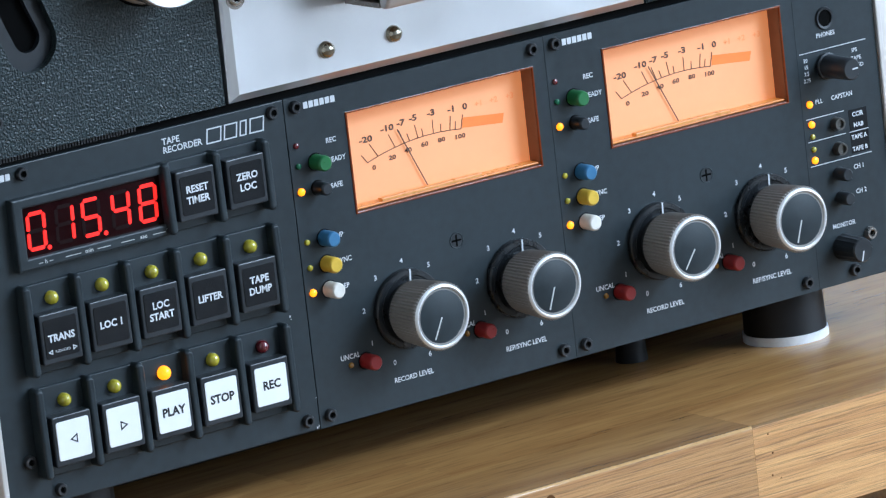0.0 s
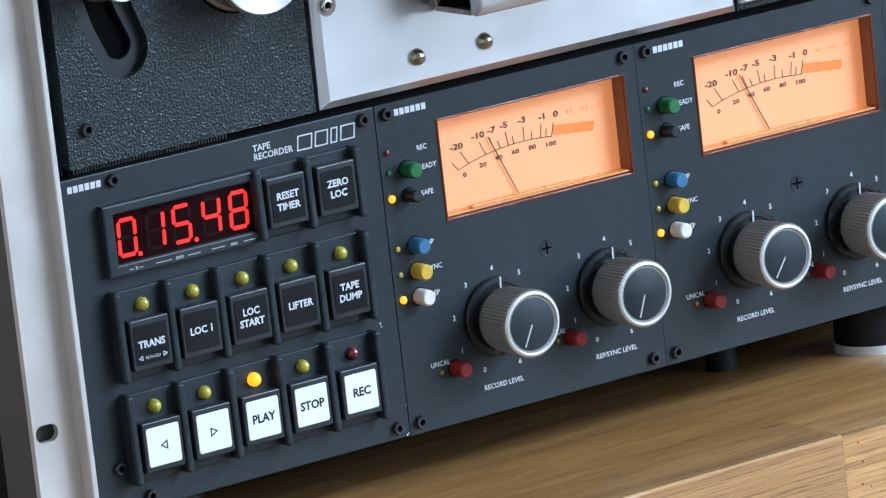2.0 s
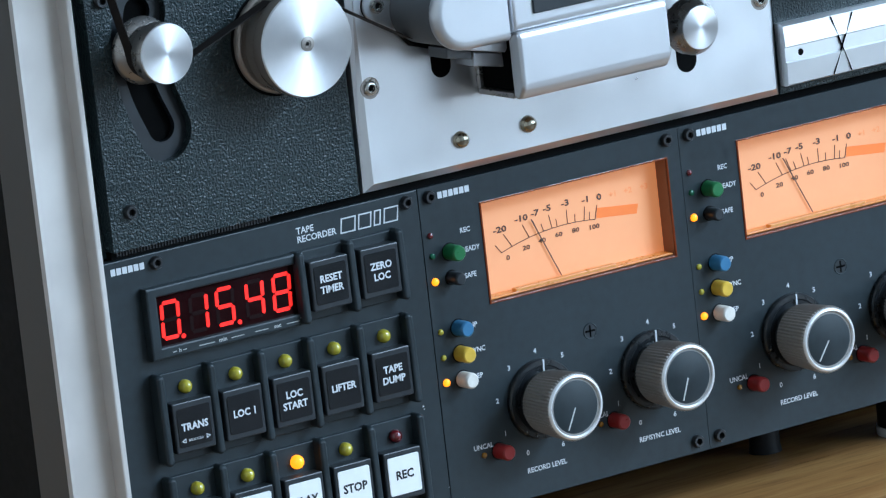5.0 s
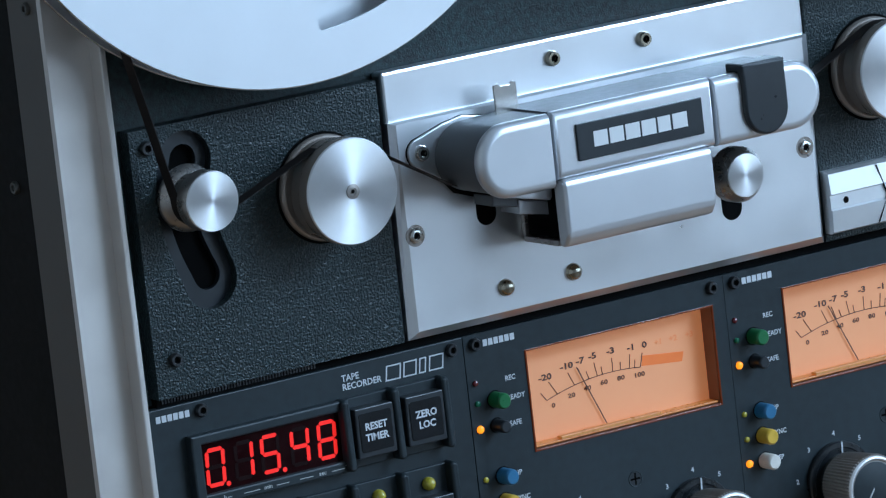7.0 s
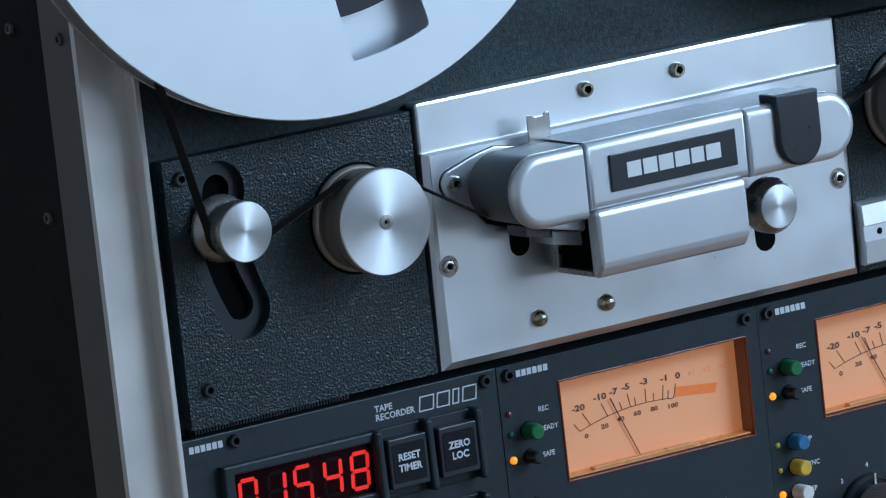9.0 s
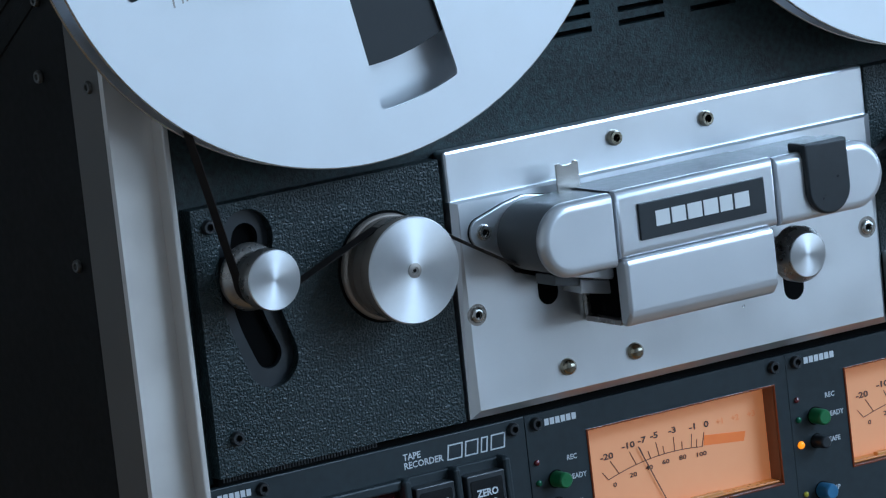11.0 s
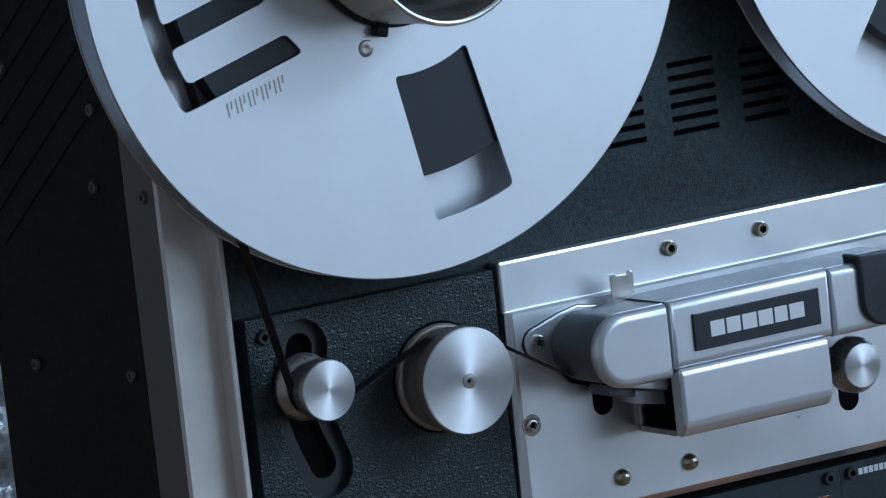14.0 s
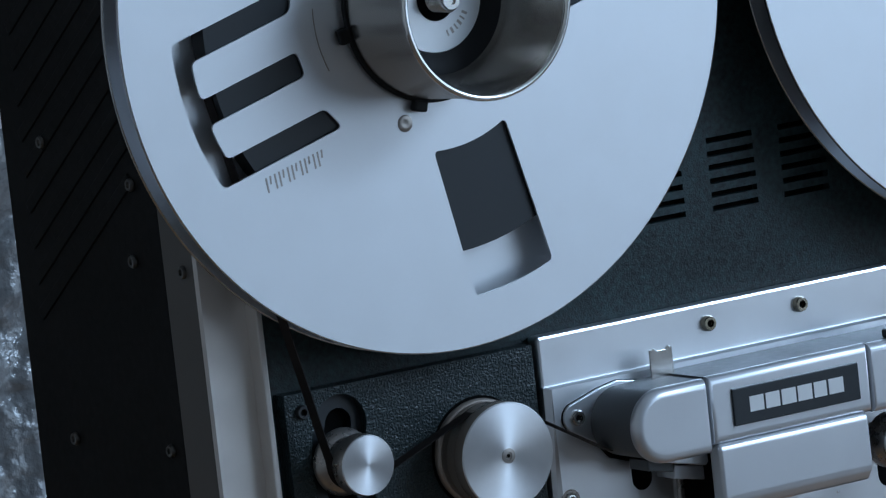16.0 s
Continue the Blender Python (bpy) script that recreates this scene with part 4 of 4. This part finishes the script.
def reel():
    """Metal reel: two flanges with cut windows, hub, and the wound tape between them. Built round its own axis."""
    th = thing("tape_reel", "large silver metal tape reel with window cuts and wound dark tape", "tape reel", group="reels on the recorder")
    def turnpt(u, v, a):
        c, s = math.cos(radians(a)), math.sin(radians(a))
        return (u * c - v * s, u * s + v * c)
    holes = []
    for a in (-77, 103):
        o = [(math.sqrt(57.5 ** 2 - v * v), v) for v in np.linspace(-17, 17, 9)] + [(114.6 * math.cos(t), 114.6 * math.sin(t)) for t in np.linspace(math.asin(18.5 / 114.6), -math.asin(18.5 / 114.6), 11)]
        o = o[:1] + o[1:9] + o[9:]
        holes.append([turnpt(u, v, a) for u, v in fillet(o, 2.6)])
    for a in (195.5, 15.5):
        def arc(r, v):
            return (math.sqrt(r * r - v * v), v)
        o = [arc(60, -29), arc(60, -19.5), arc(104.5, -19.5), arc(104.5, -12), arc(104.5, -5), arc(60, -5), arc(60, 5), arc(104.5, 5), arc(104.5, 12), arc(104.5, 19.5), arc(60, 19.5), arc(60, 29), arc(112, 29), arc(112, 20), arc(112, 10), arc(112, 0), arc(112, -10), arc(112, -20), arc(112, -29)]
        holes.append([turnpt(u, v, a) for u, v in fillet(o, 2.6)])
    flange = part("front_flange", prism(ring(0, 0, 133.3, 144), 0, 1.0, holes=holes), REELM, th, "silver flange with window cuts")
    part("flange_edge", lathe(0, 0, [(133.1, -0.1), (133.5, 0.1), (133.5, 0.9), (133.1, 1.1)], 144, caps=False), STEEL, flange)
    rear = part("rear_flange", prism(ring(0, 0, 133.3, 144), 11.0, 12.0, holes=[ring(0, 0, 37.5, 48)]), REELM, th, "silver rear flange")
    part("flange_edge", lathe(0, 0, [(133.1, 10.9), (133.5, 11.1), (133.5, 11.9), (133.1, 12.1)], 144, caps=False), STEEL, rear)
    part("tape_pack", lathe(0, 0, [(38, 1.6), (97.0, 1.6), (97.0, 10.4), (38, 10.4), (38, 1.6)], 120, caps=False), PACK, th, "dark wound tape")
    part("hub", lathe(0, 0, [(38.2, 0.4), (41.0, 0.4), (41.0, 10.9), (38.2, 10.9)], 72, caps=False), DARKSTEEL, th)
    for a in (-109, 11, 131):
        x, z = turnpt(47.5, 0, a)
        part("screw", lathe(x, z, [(0, -0.12), (1.2, -0.12), (2.6, -0.35), (3.3, -0.05), (3.3, 0.2)], 20), DARKSTEEL, th, smooth=40)
    # faint printed line of small strokes beside one cut, and a scribed arc
    for k in range(14):
        u = 64 + 2.0 * k
        p0, p1 = turnpt(u, 33.4, 195), turnpt(u + 0.8, 39.0 if k % 3 else 36.4, 195)
        part("print_stroke", line(*p0, *p1, 0.75, -0.08, 0.05), DARKSTEEL, flange)
    for a in range(176, 204, 4):
        p0, p1 = turnpt(50.2, 0, a), turnpt(50.2, 0, a + 4)
        part("scribed_arc", line(*p0, *p1, 0.45, -0.05, 0.05), DARKSTEEL, flange)
    return th


r1 = reel()
r1.location = (0.0525, -0.020, BASE + 0.3745)
r2 = copy_thing(r1, pose(0.3376, -0.021, BASE + 0.3734, 0, 47, 0))
r2["label"] = "large silver metal take-up reel with window cuts"


def adapter():
    th = thing("reel_adapter", "bright metal reel hub adapter with a black rubber ring", "reel adapter", (0.0525, 0, BASE + 0.3745))
    part("sleeve", lathe(0, 0, [(37.2, -20.2), (37.4, -27), (37.2, -31), (36.9, -32), (36.5, -58), (36.9, -61)], 96, caps=False), ADAPT, th, "brushed metal sleeve", 40)
    part("rim", lathe(0, 0, [(35.9 + 1.25 * math.cos(radians(a)), -61.2 - 1.25 * math.sin(radians(a))) for a in range(-20, 201, 20)], 96, caps=False), CHROME, th, "polished rim", 60)
    part("cup", lathe(0, 0, [(35.2, -62.2), (34.4, -60), (29.6, -30), (28.6, -27.6)], 96, caps=False), ADAPT, th, smooth=40)
    part("cup_floor", lathe(0, 0, [(29.2, -28), (27.4, -26.6), (20.4, -25.4)], 72, caps=False), BLACK, th, smooth=40)
    part("face_disc", lathe(0, 0, [(20.6, -24.6), (20.0, -26.2), (8.4, -26.2), (7.6, -24.8), (0, -24.8)], 64), SATIN, th, smooth=30)
    for k in range(6):
        a = radians(-74 + 9 * k)
        c, d = math.cos(a), math.sin(a)
        part("print_bar", line(12.6 * c, 12.6 * d, 15.0 * c, 15.0 * d, 1.1 if k % 2 else 0.7, -26.28, -26.15), DARKSTEEL, th)
    part("spindle_hole", lathe(0, 0, [(0, -26.3), (8.2, -26.3), (8.2, -26.1)], 40), HOLE, th)
    own = lathe(0, 0, [(4.2, -24), (4.2, -36), (3.6, -37.5), (2.0, -37.5), (1.8, -36.5), (0, -36.5)], 28)
    sp = part("spindle", own, STEEL, th, smooth=40)
    for k in range(8):
        part("spring_turn", lathe(0, 0, [(4.2, -26.5 - 1.2 * k), (4.9, -26.9 - 1.2 * k), (4.2, -27.3 - 1.2 * k)], 24), STEEL, sp, smooth=50)
    own = bmesh.new()
    n, m = 72, 8
    vs = [[own.verts.new(((37.8 + 1.1 * math.cos(2 * math.pi * j / m)) * math.cos(2 * math.pi * i / n), -22.4 + 1.1 * math.sin(2 * math.pi * j / m), (37.8 + 1.1 * math.cos(2 * math.pi * j / m)) * math.sin(2 * math.pi * i / n))) for j in range(m)] for i in range(n)]
    for i in range(n):
        for j in range(m):
            own.faces.new((vs[i - 1][j - 1], vs[i][j - 1], vs[i][j], vs[i - 1][j]))
    part("rubber_ring", own, BLACK, th, smooth=60)
    for a in (-104, 192, 44):
        c, s = math.cos(radians(a)), math.sin(radians(a))
        own = box(-3, 3, -24, -20.4, -2.2, 2.2, 0.8)
        own.transform(Matrix.Translation((40.2 * c, 0, 40.2 * s)) @ Matrix.Rotation(radians(-a + 90), 4, "Y"))
        part("latch", own, BLACK, th)


adapter()


# ---- tape ----
def tape():
    th = thing("magnetic_tape", "dark brown magnetic tape threaded over the rollers", "magnetic tape", (0, 0, BASE))
    path = [(-42.0, 351.5), (-7.6, 207.6)] + ring(2.8, 205.7, 10.1, 12, 192, 285)
    path += [(57.0, 215.6)] + ring(64.8, 197.6, 19.7, 8, 112, 62) + [(92.5, 203.8), (117, 189.5)]
    part("tape_run", prism(stroke(path, 0.14, 0), -15.2, -8.9), TAPE, th)
    out = [(262, 189.5), (296.2, 203.7)] + ring(330.4, 197.6, 19.7, 10, 118, 40)
    part("tape_run", prism(stroke(out, 0.14, 0), -15.2, -8.9), TAPE, th)


tape()


# ---- packing film beyond the recorder ----
def film_heap():
    own = bmesh.new()
    nx, nz = 70, 90
    rows = []
    for i in range(nx + 1):
        row = []
        for j in range(nz + 1):
            x, z = 20 + 330 * i / nx, -28 + 300 * j / nz
            v = Vector((x * 0.021, z * 0.021, 3.0))
            d = 18 * abs(noise.noise(v)) + 9 * abs(noise.noise(v * 2.7)) + 4 * noise.noise(v * 7)
            row.append(own.verts.new((x, 640 - d + 0.12 * (z - 100) * (z > 100), z)))
        rows.append(row)
    for a, b in zip(rows, rows[1:]):
        for j in range(nz):
            own.faces.new((a[j], b[j], b[j + 1], a[j + 1]))
    ob = part("packing_film", own, FILM, None, "crumpled grey plastic packing film on the table behind the recorder", 60)
    tagged(ob, category="plastic film")
    ob.location = (0, 0, BASE)
    mod = ob.modifiers.new("thick", "SOLIDIFY")
    mod.thickness = 0.0006


film_heap()
